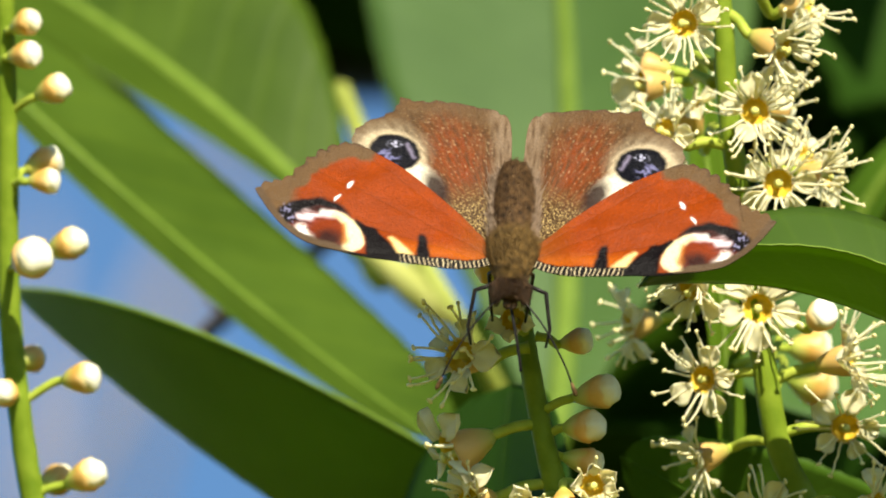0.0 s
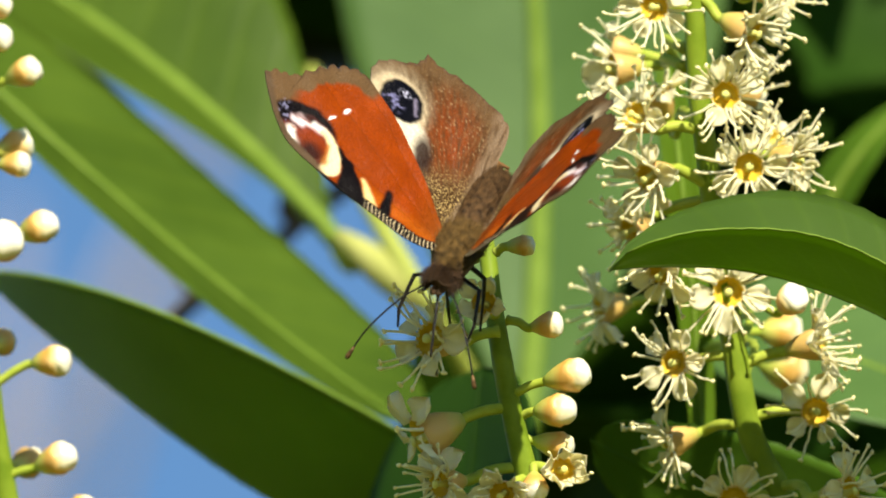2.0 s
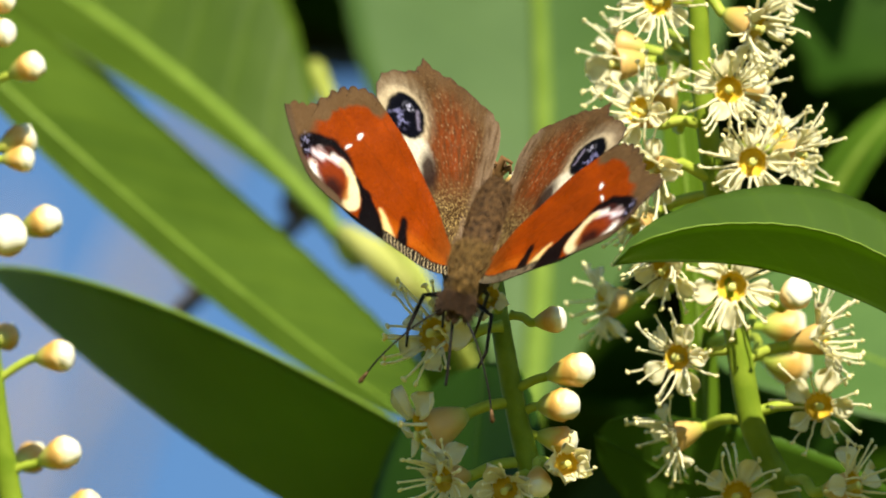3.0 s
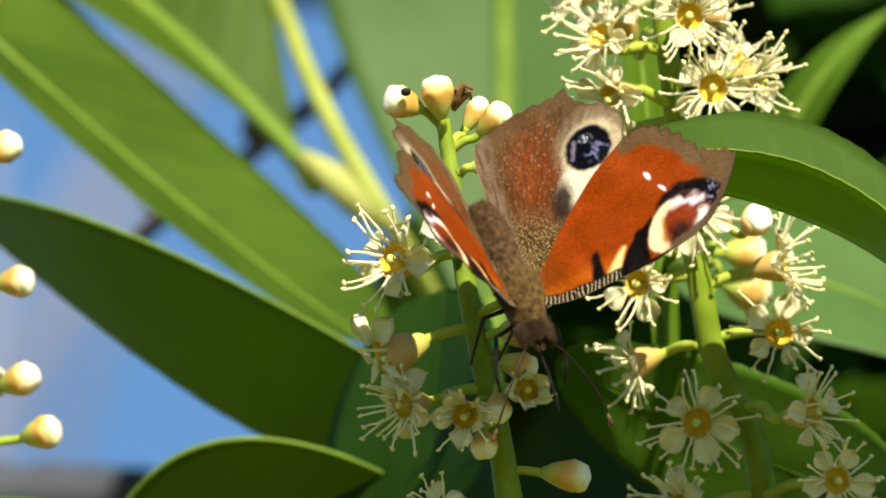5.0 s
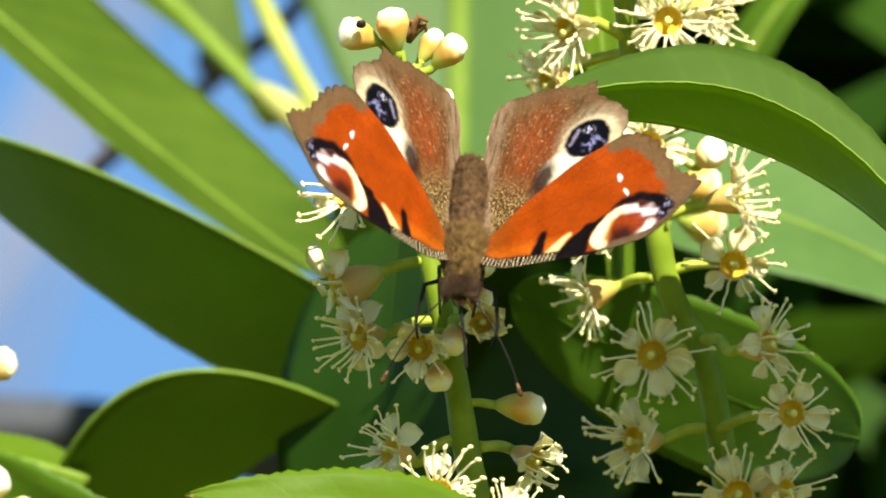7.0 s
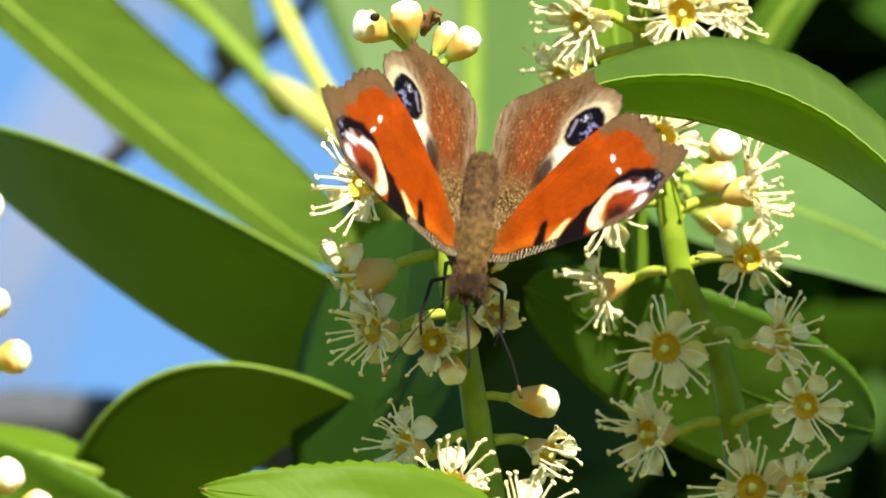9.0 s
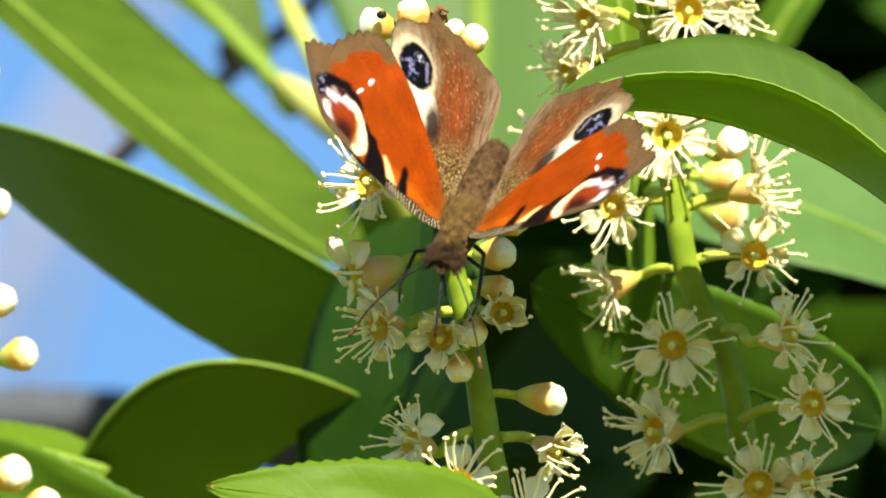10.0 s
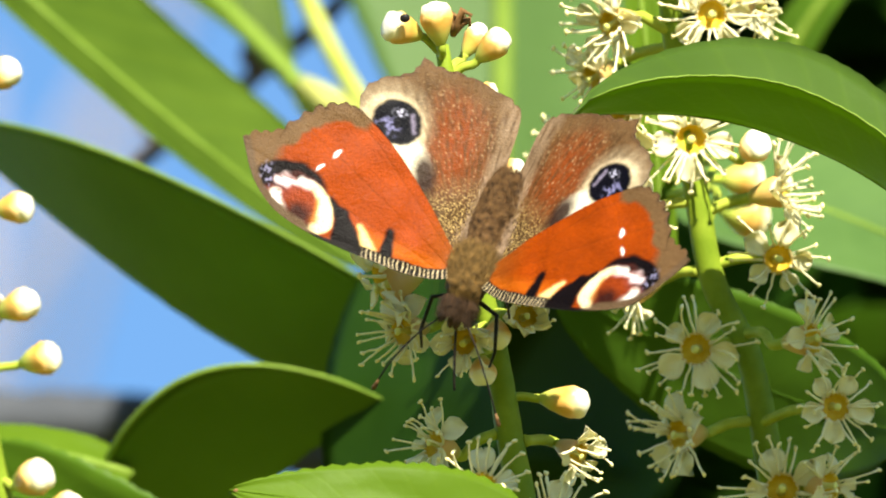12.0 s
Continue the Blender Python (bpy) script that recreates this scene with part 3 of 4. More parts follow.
# the woody branches that carry the spikes and leaves out of the hedge
bough = tagged(new("laurel_branch"), "brown woody laurel branch growing out of the hedge", "branch")
bough.matrix_world = BUSH
for line, thick in (([(38, 14, -46), (46, 60, -110), (90, 300, -220), (160, 800, -330)], 5.0), ([(11, 0, -44), (20, 40, -100), (60, 200, -180), (90, 300, -220)], 3.5), ([(-28, 70, -64), (-14, 120, -130), (40, 240, -190), (90, 300, -220)], 3.5)):
    bm = bmesh.new()
    path = curve(line, 6)
    tube(bm, path, [1.7 + (thick - 1.7) * i / (len(path) - 1) for i in range(len(path))], 9)
    part("limb", bm, BARK, bough)

# ---- flower spikes ----
right = raceme("white laurel flower spike, most flowers open", [(20.6, 36.0, 49.4), (21.6, 36.0, 39.2), (22.0, 36.0, 31.0), (23.3, 36.0, 20.2), (24.8, 36.0, 8.7), (26.2, 36.0, -0.2), (27.9, 36.0, -9.1), (32.1, 36.0, -18.0), (34.4, 36.0, -30.8), (36.2, 36.0, -42.2)], (1.15, 1.7))
flower(right, (21.6, 36.0, 38.9), (17.1, 31.0, 39.0), (-0.2, -1, 0), 1.0, 24, (45, 95), seed=1)
flower(right, (21.8, 36.0, 40.5), (28.2, 33.0, 36.1), (0.8, -0.35, -0.38), 1.2, 24, seed=2)
flower(right, (23.0, 36.0, 43.6), (31.1, 40.0, 41.3), (0.8, -0.3, 0.2), 1.0, 17, seed=3)
flower(right, (22.4, 42.0, 28.9), (25.1, 30.5, 29.1), (0.05, -1, 0), 1.0, 26, (40, 95), seed=4)
flower(right, (23.0, 44.0, 21.4), (27.7, 32.0, 21.0), (0.12, -1, -0.05), 1.05, 26, (40, 95), seed=5)
flower(right, (22.9, 40.0, 21.8), (33.2, 38.0, 21.8), (0.9, -0.4, -0.15), 1.0, 24, seed=6)
flower(right, (22.8, 42.0, 22.9), (30.9, 46.0, 24.1), (0.55, -0.5, 0.4), 0.95, 19, seed=7)
flower(right, (20.6, 38.0, 32.4), (12.6, 52.0, 32.3), (-0.9, -0.25, -0.1), 1.1, 5, petals=4, reflex=(20, 80), seed=8)
flower(right, (20.7, 40.0, 34.4), (12.7, 64.0, 34.8), (-0.85, 0.1, 0.15), 1.0, 7, petals=5, reflex=(40, 110), seed=9)
flower(right, (22.0, 36.0, 25.3), (14.9, 32.0, 26.8), (-0.6, -0.7, 0.35), 1.05, 24, seed=10)
flower(right, (21.8, 42.0, 26.7), (17.7, 54.0, 29.7), (-0.35, -0.3, 0.85), 1.0, 10, seed=11)
flower(right, (22.4, 42.0, 32.4), (29.2, 56.0, 29.8), (0.8, 0.1, 0.1), 1.0, 10, seed=12)
flower(right, (23.7, 36.0, 18.7), (16.3, 31.0, 19.8), (-0.72, -0.65, -0.25), 1.1, 26, seed=13)
flower(right, (23.9, 40.0, 17.5), (14.4, 42.0, 13.9), (-0.7, -0.5, -0.45), 1.0, 19, seed=14)
flower(right, (23.9, 38.0, 12.0), (11.1, 64.0, 5.1), (-0.8, -0.2, -0.2), 1.1, 14, seed=15)
flower(right, (23.7, 36.0, 10.4), (17.8, 32.0, 9.0), (-0.5, -0.6, -0.6), 1.0, 18, seed=16)
flower(right, (25.0, 36.0, 3.8), (25.4, 33.5, 7.0), (0.0, -1, 0.02), 1.08, 24, (60, 97), reflex=(80, 110), seed=17)
bud(right, (25.5, 38.0, 6.3), (31.3, 34.5, 5.0), (33.5, 31.0, 7.0), 1.15, 1)
flower(right, (26.8, 36.0, -1.4), (35.6, 35.0, 1.2), (0.95, -0.25, 0.2), 1.1, 26, seed=18)
flower(right, (25.5, 36.0, -0.1), (19.2, 33.0, -1.0), (-0.5, -0.85, 0.0), 1.0, 18, (45, 95), seed=19)
bud(right, (27.5, 44.0, -1.9), (29.7, 90.0, -1.0), (35.4, 92.0, -2.4), 1.15, 2)
bud(right, (26.9, 44.0, 1.3), (29.6, 88.0, 2.6), (34.8, 90.0, 2.4), 1.15, 0)
flower(right, (27.4, 36.0, -7.3), (35.15, 33.0, -6.5), (0.15, -1, -0.05), 1.0, 14, (50, 95), seed=20)
flower(right, (26.4, 36.0, -7.8), (18.7, 39.0, -10.0), (-0.9, -0.25, -0.3), 1.05, 18, seed=21)
flower(right, (30.5, 36.0, -15.8), (25.9, 30.0, -16.6), (-0.05, -1, 0.02), 1.08, 20, (50, 95), reflex=(82, 105), seed=22)
flower(right, (31.2, 36.0, -14.9), (38.8, 24.0, -15.45), (0.75, -0.5, 0.1), 1.1, 16, seed=23)
flower(right, (32.8, 36.0, -25.3), (41.4, 23.0, -23.0), (0.35, -0.9, 0.05), 1.0, 18, seed=24)
flower(right, (32.8, 36.0, -24.7), (24.0, 31.0, -26.3), (-0.7, -0.65, -0.08), 1.15, 26, seed=25)
flower(right, (34.7, 36.0, -34.5), (35.5, 28.0, -32.3), (0, -1, 0.08), 1.1, 22, (50, 95), reflex=(82, 108), seed=26)
flower(right, (35.4, 38.0, -33.2), (40.9, 27.0, -31.9), (0.75, -0.6, 0.1), 1.0, 14, seed=27)


middle = raceme("laurel flower spike with buds at its top, beneath the butterfly", [(-2.6, 6, 17.3), (-1.7, 5, 11.4), (-0.6, 2, 2.6), (1.2, 0, -7.4), (3.4, 0, -16.8), (4.9, 0, -26.1), (6.5, 0, -34.6), (8.0, 0, -43.4)], (0.8, 1.9))
bud(middle, (-2.4, 6, 16.1), (-4.9, 5, 18.3), (-9.3, 3, 20.0), 1.05, 0)
bm = bmesh.new()
bmesh.ops.create_icosphere(bm, subdivisions=2, radius=0.55, matrix=Matrix.Translation((-6.7, 1, 20.3)) @ Matrix.Diagonal((1.1, 0.5, 0.9, 1)))
part("dark_speck", bm, BLACK, middle, "small black speck on a bud")
bud(middle, (-2.4, 6, 15.1), (-2.7, 4, 17.3), (-3.6, 3, 22.6), 0.95, 1)
bud(middle, (-2.0, 6, 13.6), (1.3, 5, 15.6), (4.8, 4, 18.9), 0.95, 2)
bud(middle, (-2.0, 6, 14.2), (-0.2, 9, 16.1), (2.0, 10, 19.7), 0.85, 3)
bud(middle, (-1.6, 8, 8.9), (-2.3, 12, 10.9), (-6.2, 14, 12.4), 1.35, 1)
flower(middle, (-0.4, 0, 2.6), (-8.0, -4, 1.7), (-0.6, -0.78, 0.2), 1.2, 20, (25, 80), reflex=(60, 115), seed=31)
flower(middle, (-0.9, 0, 4.5), (-2.1, -5, 5.7), (-0.2, -1, 0.2), 0.85, 0, (20, 50), reflex=(30, 60), seed=32)
flower(middle, (1.0, 0, -5.8), (-9.0, -2, -9.3), (-0.85, -0.3, -0.4), 1.5, 1, seed=33)
flower(middle, (2.3, 0, -12.4), (-7.0, -3, -14.3), (-0.75, -0.65, -0.1), 1.05, 22, (25, 80), seed=34)
flower(middle, (2.9, 0, -13.6), (-0.1, -7, -15.5), (-0.2, -1, -0.2), 0.95, 12, (5, 35), reflex=(28, 62), seed=35)
bud(middle, (3.4, 0, -16.1), (3.4, -4, -13.0), (3.6, -6, -16.1), 1.2, 3)
bud(middle, (3.5, 0, -16.1), (1.8, -3, -17.1), (2.0, -5, -20.2), 1.2, 2)
flower(middle, (2.6, 0, -12.4), (6.6, -6, -12.7), (0.3, -1, 0.1), 0.9, 6, (5, 30), reflex=(22, 42), seed=36)
bud(middle, (4.1, 0, -21.8), (8.2, 0, -21.8), (14.2, -1, -22.4), 0.85, 0)
bud(middle, (0.5, 0, 3.8), (3.1, -1, 3.0), (7.0, -2, 3.5), 1.05, 1)
bud(middle, (1.4, 0, -4.3), (4.6, -1, -3.0), (9.9, -3, -1.8), 0.95, 2)
bud(middle, (2.1, 0, -6.8), (3.5, -1, -6.3), (8.0, -3, -6.1), 1.1, 3)
bud(middle, (2.1, 0, -9.3), (3.3, 0, -9.5), (8.3, 0, -10.5), 0.9, 0)
bud(middle, (-0.7, 0, 11.3), (0.2, -1, 11.9), (3.9, -1, 12.2), 0.9, 0)
flower(middle, (6.5, 0, -26.5), (12.4, 3, -28.05), (0.7, -0.6, -0.35), 0.9, 8, (5, 60), reflex=(60, 110), seed=37)
flower(middle, (3.7, 0, -25.6), (-3.5, -2, -26.8), (-0.7, -0.5, 0.3), 1.0, 19, (20, 75), seed=38)
flower(middle, (4.3, 0, -34.0), (1.7, -15, -31.3), (-0.1, -0.85, 0.5), 1.1, 22, (30, 85), seed=39)
flower(middle, (6.8, 0, -35.9), (9.9, -15, -34.9), (0.2, -0.85, 0.5), 1.1, 22, (30, 85), seed=40)
bm = bmesh.new()
for k in range(5):
    a = k * 1.25
    tube(bm, [(-1.4, 6, 18.3), Vector((-1.0, 6, 19.7)) + Vector((math.cos(a) * 0.5, math.sin(a) * 0.5, 0)), Vector((-0.6, 6, 20.7)) + Vector((math.cos(a) * 1.1, math.sin(a) * 0.9, k * 0.25 - 0.5)), Vector((-0.4, 6, 20.4)) + Vector((math.cos(a + 0.8) * 1.3, math.sin(a) * 0.9, k * 0.3 - 1.0))], [0.25, 0.5, 0.45, 0.2], 6)
part("withered_flower", bm, DRY, middle, "dry brown withered flower")

left = raceme("laurel spike of pale closed buds, out of focus", [(-60.1, 70, 55.4), (-60.3, 70, 42.5), (-60.0, 70, 25.7), (-59.9, 70, 8.9), (-58.6, 70, -5.4), (-57.0, 70, -15.7), (-53.8, 70, -31.9), (-51.2, 70, -41.6)], (1.1, 1.6))
bud(left, (-60.3, 70, 38.6), (-59.6, 68, 39.2), (-56.1, 66, 40.6), 1.05, 0)
bud(left, (-60.3, 70, 35.4), (-59.9, 68, 36.0), (-55.9, 66, 36.5), 1.05, 1)
bud(left, (-59.9, 70, 29.6), (-56.7, 68, 31.5), (-52.7, 66, 33.1), 1.05, 2)
bud(left, (-60.1, 70, 30.2), (-60.7, 74, 30.9), (-59.6, 74, 33.2), 1.05, 3)
bud(left, (-59.9, 70, 21.2), (-57.6, 67, 21.8), (-53.6, 66, 21.9), 1.05, 4)
bud(left, (-59.7, 70, 20.8), (-58.1, 72, 23.1), (-53.8, 74, 24.8), 1.05, 5)
bud(left, (-59.9, 70, 11.5), (-58.5, 64, 12.2), (-55.9, 58, 13.6), 1.05, 6)
bud(left, (-59.6, 70, 10.8), (-55.4, 69, 13.7), (-51.0, 67, 15.3), 1.05, 7)
bud(left, (-58.6, 70, -3.7), (-53.8, 69, -1.0), (-49.2, 67, -0.4), 1.05, 8)
bud(left, (-59.0, 70, -0.2), (-58.5, 76, 1.1), (-56.8, 80, 1.8), 1.05, 9)
bud(left, (-59.0, 70, -2.8), (-59.2, 66, -2.8), (-61.0, 62, -2.1), 1.05, 10)
bud(left, (-57.4, 70, -14.4), (-53.4, 69, -12.8), (-48.9, 67, -11.2), 1.05, 11)
bud(left, (-57.7, 70, -13.8), (-56.2, 76, -13.2), (-53.4, 80, -11.8), 1.05, 12)
bud(left, (-56.4, 70, -20.2), (-50.9, 69, -18.6), (-46.1, 67, -17.4), 1.05, 13)
bud(left, (-53.8, 70, -31.9), (-51.5, 68, -32.5), (-47.5, 64, -30.8), 1.05, 14)
bud(left, (-53.1, 70, -33.8), (-48.3, 69, -36.1), (-43.9, 67, -34.4), 1.05, 15)


# ---- the butterfly ----
def spline2(pts, n):
    return np.array([(v.x, v.y) for v in curve([(x, y, 0) for x, y in pts], n)])


def ell(P, cx, cy, rx, ry, turn=0.0, soft=0.12):
    c, s = math.cos(radians(turn)), math.sin(radians(turn))
    x, y = P[:, 0] - cx, P[:, 1] - cy
    d = np.sqrt(((x * c + y * s) / rx) ** 2 + ((-x * s + y * c) / ry) ** 2)
    return np.clip((1 + soft - d) / (2 * soft), 0, 1)


def capsule(P, a, b, ra, rb, soft=0.18):
    a, b = np.array(a), np.array(b)
    d = b - a
    t = np.clip(((P - a) @ d) / (d @ d), 0, 1)
    gap = np.linalg.norm(P - a - t[:, None] * d, axis=1) - (ra + (rb - ra) * t)
    return np.clip((soft - gap) / (2 * soft), 0, 1)


def over(C, mask, colour):
    C += (np.array(colour) - C) * mask[:, None]


def grain(P, scale, seed):
    return np.array([noise.noise((x * scale + seed, y * scale, seed)) for x, y in P])


def edge_gap(P, line):
    best = np.full(len(P), 1e9)
    for a, b in zip(line[:-1], line[1:]):
        d = b - a
        t = np.clip(((P - a) @ d) / max(d @ d, 1e-9), 0, 1)
        best = np.minimum(best, np.linalg.norm(P - a - t[:, None] * d, axis=1))
    return best


GREY_BROWN, RUST = (0.108, 0.060, 0.026), (0.222, 0.0325, 0.0006)
CREAM, INK = (0.84, 0.66, 0.38), (0.0035, 0.002, 0.002)


def paint_forewing(P, outer, costa):
    g1, g2 = grain(P, 0.5, 3), grain(P, 3.0, 8)
    P = P + np.stack([grain(P, 0.9, 21), grain(P, 0.9, 33)], 1) * 0.22
    C = np.tile(np.array(RUST), (len(P), 1)) * (1 + 0.18 * g1 + 0.16 * g2)[:, None]
    vein = np.abs(np.sin(np.arctan2(P[:, 1] - 2.0, P[:, 0] + 3.0) * 15.0))
    over(C, np.clip((0.07 - vein) / 0.05, 0, 1) * 0.5, (0.09, 0.018, 0.003))
    over(C, np.clip((6.0 - P[:, 0]) / 5, 0, 1) * 0.55, (0.22, 0.075, 0.014))
    over(C, capsule(P, (3, 0.6), (11.5, 0.9), 0.4, 0.9, 0.9) * 0.75, (0.44, 0.10, 0.006))
    m = edge_gap(P, outer)
    over(C, np.clip((2.1 + 0.4 * g1 - m) / 0.5, 0, 1), np.array(GREY_BROWN))
    over(C, np.clip((0.45 - m) / 0.3, 0, 1) * 0.6, (0.06, 0.035, 0.02))
    over(C, np.clip((P[:, 0] - 22.6) / 1.2, 0, 1), GREY_BROWN)
    # eye mark at the tip: ink crescent, lilac dust, maroon core, cream arc, white patches
    over(C, ell(P, 20.9, -0.8, 4.5, 4.0, 6, 0.06), INK)
    dust = grain(P, 2.6, 63)
    streak = grain(np.c_[P[:, 0] * 0.35 - P[:, 1] * 0.12, P[:, 1] * 1.9 + P[:, 0] * 0.5], 1.0, 71)
    over(C, ell(P, 19.9, -0.4, 3.3, 2.9, 4, 0.2) * np.clip(0.75 + 1.2 * streak, 0, 1), (0.24, 0.050, 0.032))
    over(C, ell(P, 23.9, -1.4, 0.8, 1.9, 0, 0.5) * np.clip(dust * 4.0 - 0.25, 0, 1) * 0.6, (0.36, 0.34, 0.56))
    over(C, capsule(P, (18.4, -2.6), (21.6, -2.7), 0.35, 0.5, 0.4) * np.clip(0.55 + 2.2 * streak, 0, 1), (0.82, 0.62, 0.64))
    over(C, capsule(P, (18.9, -2.7), (19.9, -2.9), 0.4, 0.3, 0.35), (0.93, 0.88, 0.86))
    over(C, capsule(P, (21.4, -2.0), (22.4, -2.0), 0.35, 0.3, 0.35), (0.80, 0.70, 0.76))
    over(C, capsule(P, (22.3, -0.5), (20.7, 1.9), 0.55, 0.7, 0.3) * np.clip(0.95 + 1.2 * dust, 0, 1), (0.92, 0.87, 0.80))
    over(C, capsule(P, (18.6, -2.7), (16.5, -1.3), 0.45, 0.85, 0.2), CREAM)
    over(C, capsule(P, (16.5, -1.3), (16.3, 0.8), 0.85, 1.0, 0.2), CREAM)
    over(C, capsule(P, (16.3, 0.8), (17.6, 2.9), 1.0, 0.55, 0.2), CREAM)
    over(C, capsule(P, (17.6, -1.3), (17.4, 0.9), 0.35, 0.45, 0.3) * 0.8, (0.62, 0.22, 0.03))
    over(C, ell(P, 19.3, -0.2, 1.9, 2.1, 0, 0.3), (0.170, 0.024, 0.003))
    over(C, ell(P, 19.2, 0.9, 1.6, 1.2, 0, 0.5) * 0.92, (0.014, 0.004, 0.003))
    # dark and pale bars along the front edge
    over(C, capsule(P, (16.3, -2.2), (14.6, -0.8), 0.25, 0.8), INK)
    over(C, capsule(P, (14.6, -0.8), (13.0, 2.4), 0.8, 1.9), INK)
    over(C, capsule(P, (12.2, -0.4), (10.4, 1.9), 0.25, 0.7, 0.3), (0.82, 0.58, 0.24))
    over(C, capsule(P, (8.9, -1.0), (8.6, 1.8), 0.5, 0.85, 0.2), INK)
    for x, y, a in ((17.3, -7.2, 0.62), (18.6, -5.0, 0.52)):
        over(C, ell(P, x, y, a, a * 0.36, 62, 0.3), (0.88, 0.86, 0.84))
    c = edge_gap(P, costa)
    band = np.clip((np.where(P[:, 0] < 11.5, 1.3, 0.45) - c) / 0.2, 0, 1)
    over(C, band, (0.005, 0.0035, 0.003))
    over(C, np.clip((0.95 - c) / 0.3, 0, 1) * np.clip((P[:, 0] - 16.5) / 1.5, 0, 1), (0.085, 0.052, 0.028))
    stripes = np.clip(np.sin(P[:, 0] * 12.0 + P[:, 1] * 3.0) * 3.0 - 1.9, 0, 1) * np.clip((11.3 - P[:, 0]) / 0.5, 0, 1)
    over(C, np.clip((1.15 - c) / 0.15, 0, 1) * stripes * 0.9, (0.66, 0.52, 0.32))
    return np.clip(C, 0.001, 0.95)


def paint_hindwing(P, outer, inner):
    r, a = np.linalg.norm(P, axis=1), np.arctan2(P[:, 1], P[:, 0])
    g1, g2 = grain(P, 0.5, 5), grain(P, 4.0, 9)
    hair = grain(np.c_[a * 40, r * 0.45], 1.0, 15)
    C = np.tile(np.array((0.078, 0.039, 0.014)), (len(P), 1)) * (1 + 0.2 * g1 + 0.25 * g2 + 0.45 * hair)[:, None]
    over(C, ell(P, 5.8, -13.2, 3.0, 5.6, 12, 0.6) * np.clip(0.75 + 0.9 * hair, 0, 1), (0.175, 0.033, 0.005))
    fine = grain(np.c_[a * 60, r * 1.0], 1.0, 51)
    over(C, np.clip(fine * 2.6 - 0.3, 0, 1) * 0.34, (0.20, 0.115, 0.050))
    over(C, np.clip(-fine * 2.6 - 0.4, 0, 1) * 0.55, (0.055, 0.026, 0.010))
    # golden glints of the scales, painted as pale flecks
    glint = grain(np.c_[a * 75, r * 2.4], 1.0, 61)
    over(C, np.clip(glint * 5.0 - 1.8, 0, 1) * 0.32, (0.50, 0.36, 0.20))
    m = edge_gap(P, outer)
    over(C, np.clip((2.8 + 0.8 * g1 - m) / 1.6, 0, 1) * 0.7, np.array(GREY_BROWN))
    over(C, np.clip((0.4 - m) / 0.3, 0, 1) * 0.5, (0.07, 0.04, 0.025))
    base = np.clip((11.0 - r) / 4, 0, 1)
    over(C, base * 0.85, (0.050, 0.024, 0.009))
    over(C, base * np.clip(grain(P, 6.0, 19) * 4.2 - 0.5, 0, 1), (0.50, 0.35, 0.14))
    over(C, np.clip((2.6 - edge_gap(P, inner)) / 1.2, 0, 1) * 0.8 * np.clip(0.85 + hair, 0, 1), (0.20, 0.135, 0.085))
    P = P + np.stack([grain(P, 1.3, 24), grain(P, 1.3, 37)], 1) * 0.2
    over(C, ell(P, 13.4, -12.9, 4.3, 4.2, 20, 0.28) * np.clip(0.75 + 0.6 * hair, 0, 1), (0.27, 0.21, 0.135))
    over(C, ell(P, 12.9, -12.7, 3.75, 3.4, 0, 0.12) * np.clip(0.85 + 0.5 * hair, 0, 1), (0.52, 0.41, 0.26))
    over(C, ell(P, 10.4, -10.1, 3.3, 1.9, -35, 0.25), (0.66, 0.58, 0.44))
    over(C, ell(P, 7.7, -8.6, 1.15, 2.3, 24, 0.4) * 0.97, (0.026, 0.013, 0.009))
    over(C, ell(P, 12.6, -13.0, 2.85, 2.65, 0, 0.08), (0.0022, 0.002, 0.004))
    # purple gloss on the eye spot, painted as lilac patches and a streak
    sheen = grain(np.c_[(P[:, 0] + P[:, 1]) * 0.6, (P[:, 0] - P[:, 1]) * 1.4], 1.0, 44)
    specks = grain(P, 3.0, 47)
    over(C, ell(P, 13.4, -12.2, 1.35, 1.1, 20, 0.35) * np.clip(0.1 + 2.2 * sheen + 1.6 * specks, 0, 1) * 0.6, (0.26, 0.25, 0.48))
    over(C, ell(P, 12.6, -14.2, 0.8, 0.45, 10, 0.4) * np.clip(0.3 + 2.5 * specks, 0, 1) * 0.8, (0.60, 0.58, 0.76))
    over(C, capsule(P, (10.5, -12.7), (11.2, -14.4), 0.12, 0.16, 0.25) * 0.5, (0.45, 0.38, 0.55))
    return np.clip(C, 0.001, 0.95)


def wing_material():
    m, n, l, b = material("wing_scales")
    at = n.new("ShaderNodeAttribute")
    at.attribute_name = "scales"
    fine = noise_node(n, l, 5200, 2)
    mid = noise_node(n, l, 1400, 3)
    col = mix(n, l, 0.4, at.outputs["Color"], ramp(n, l, fine, [(0.34, (0.30, 0.28, 0.26)), (0.66, (1.0, 1.0, 1.0))]), "MULTIPLY")
    l.new(col, b.inputs["Base Color"])
    b.inputs["Roughness"].default_value = 0.36
    b.inputs["Specular IOR Level"].default_value = 0.06
    bump(n, l, b, maths(n, l, "ADD", fine, mid), 0.6, 0.00018)
    return m


WING = wing_material()


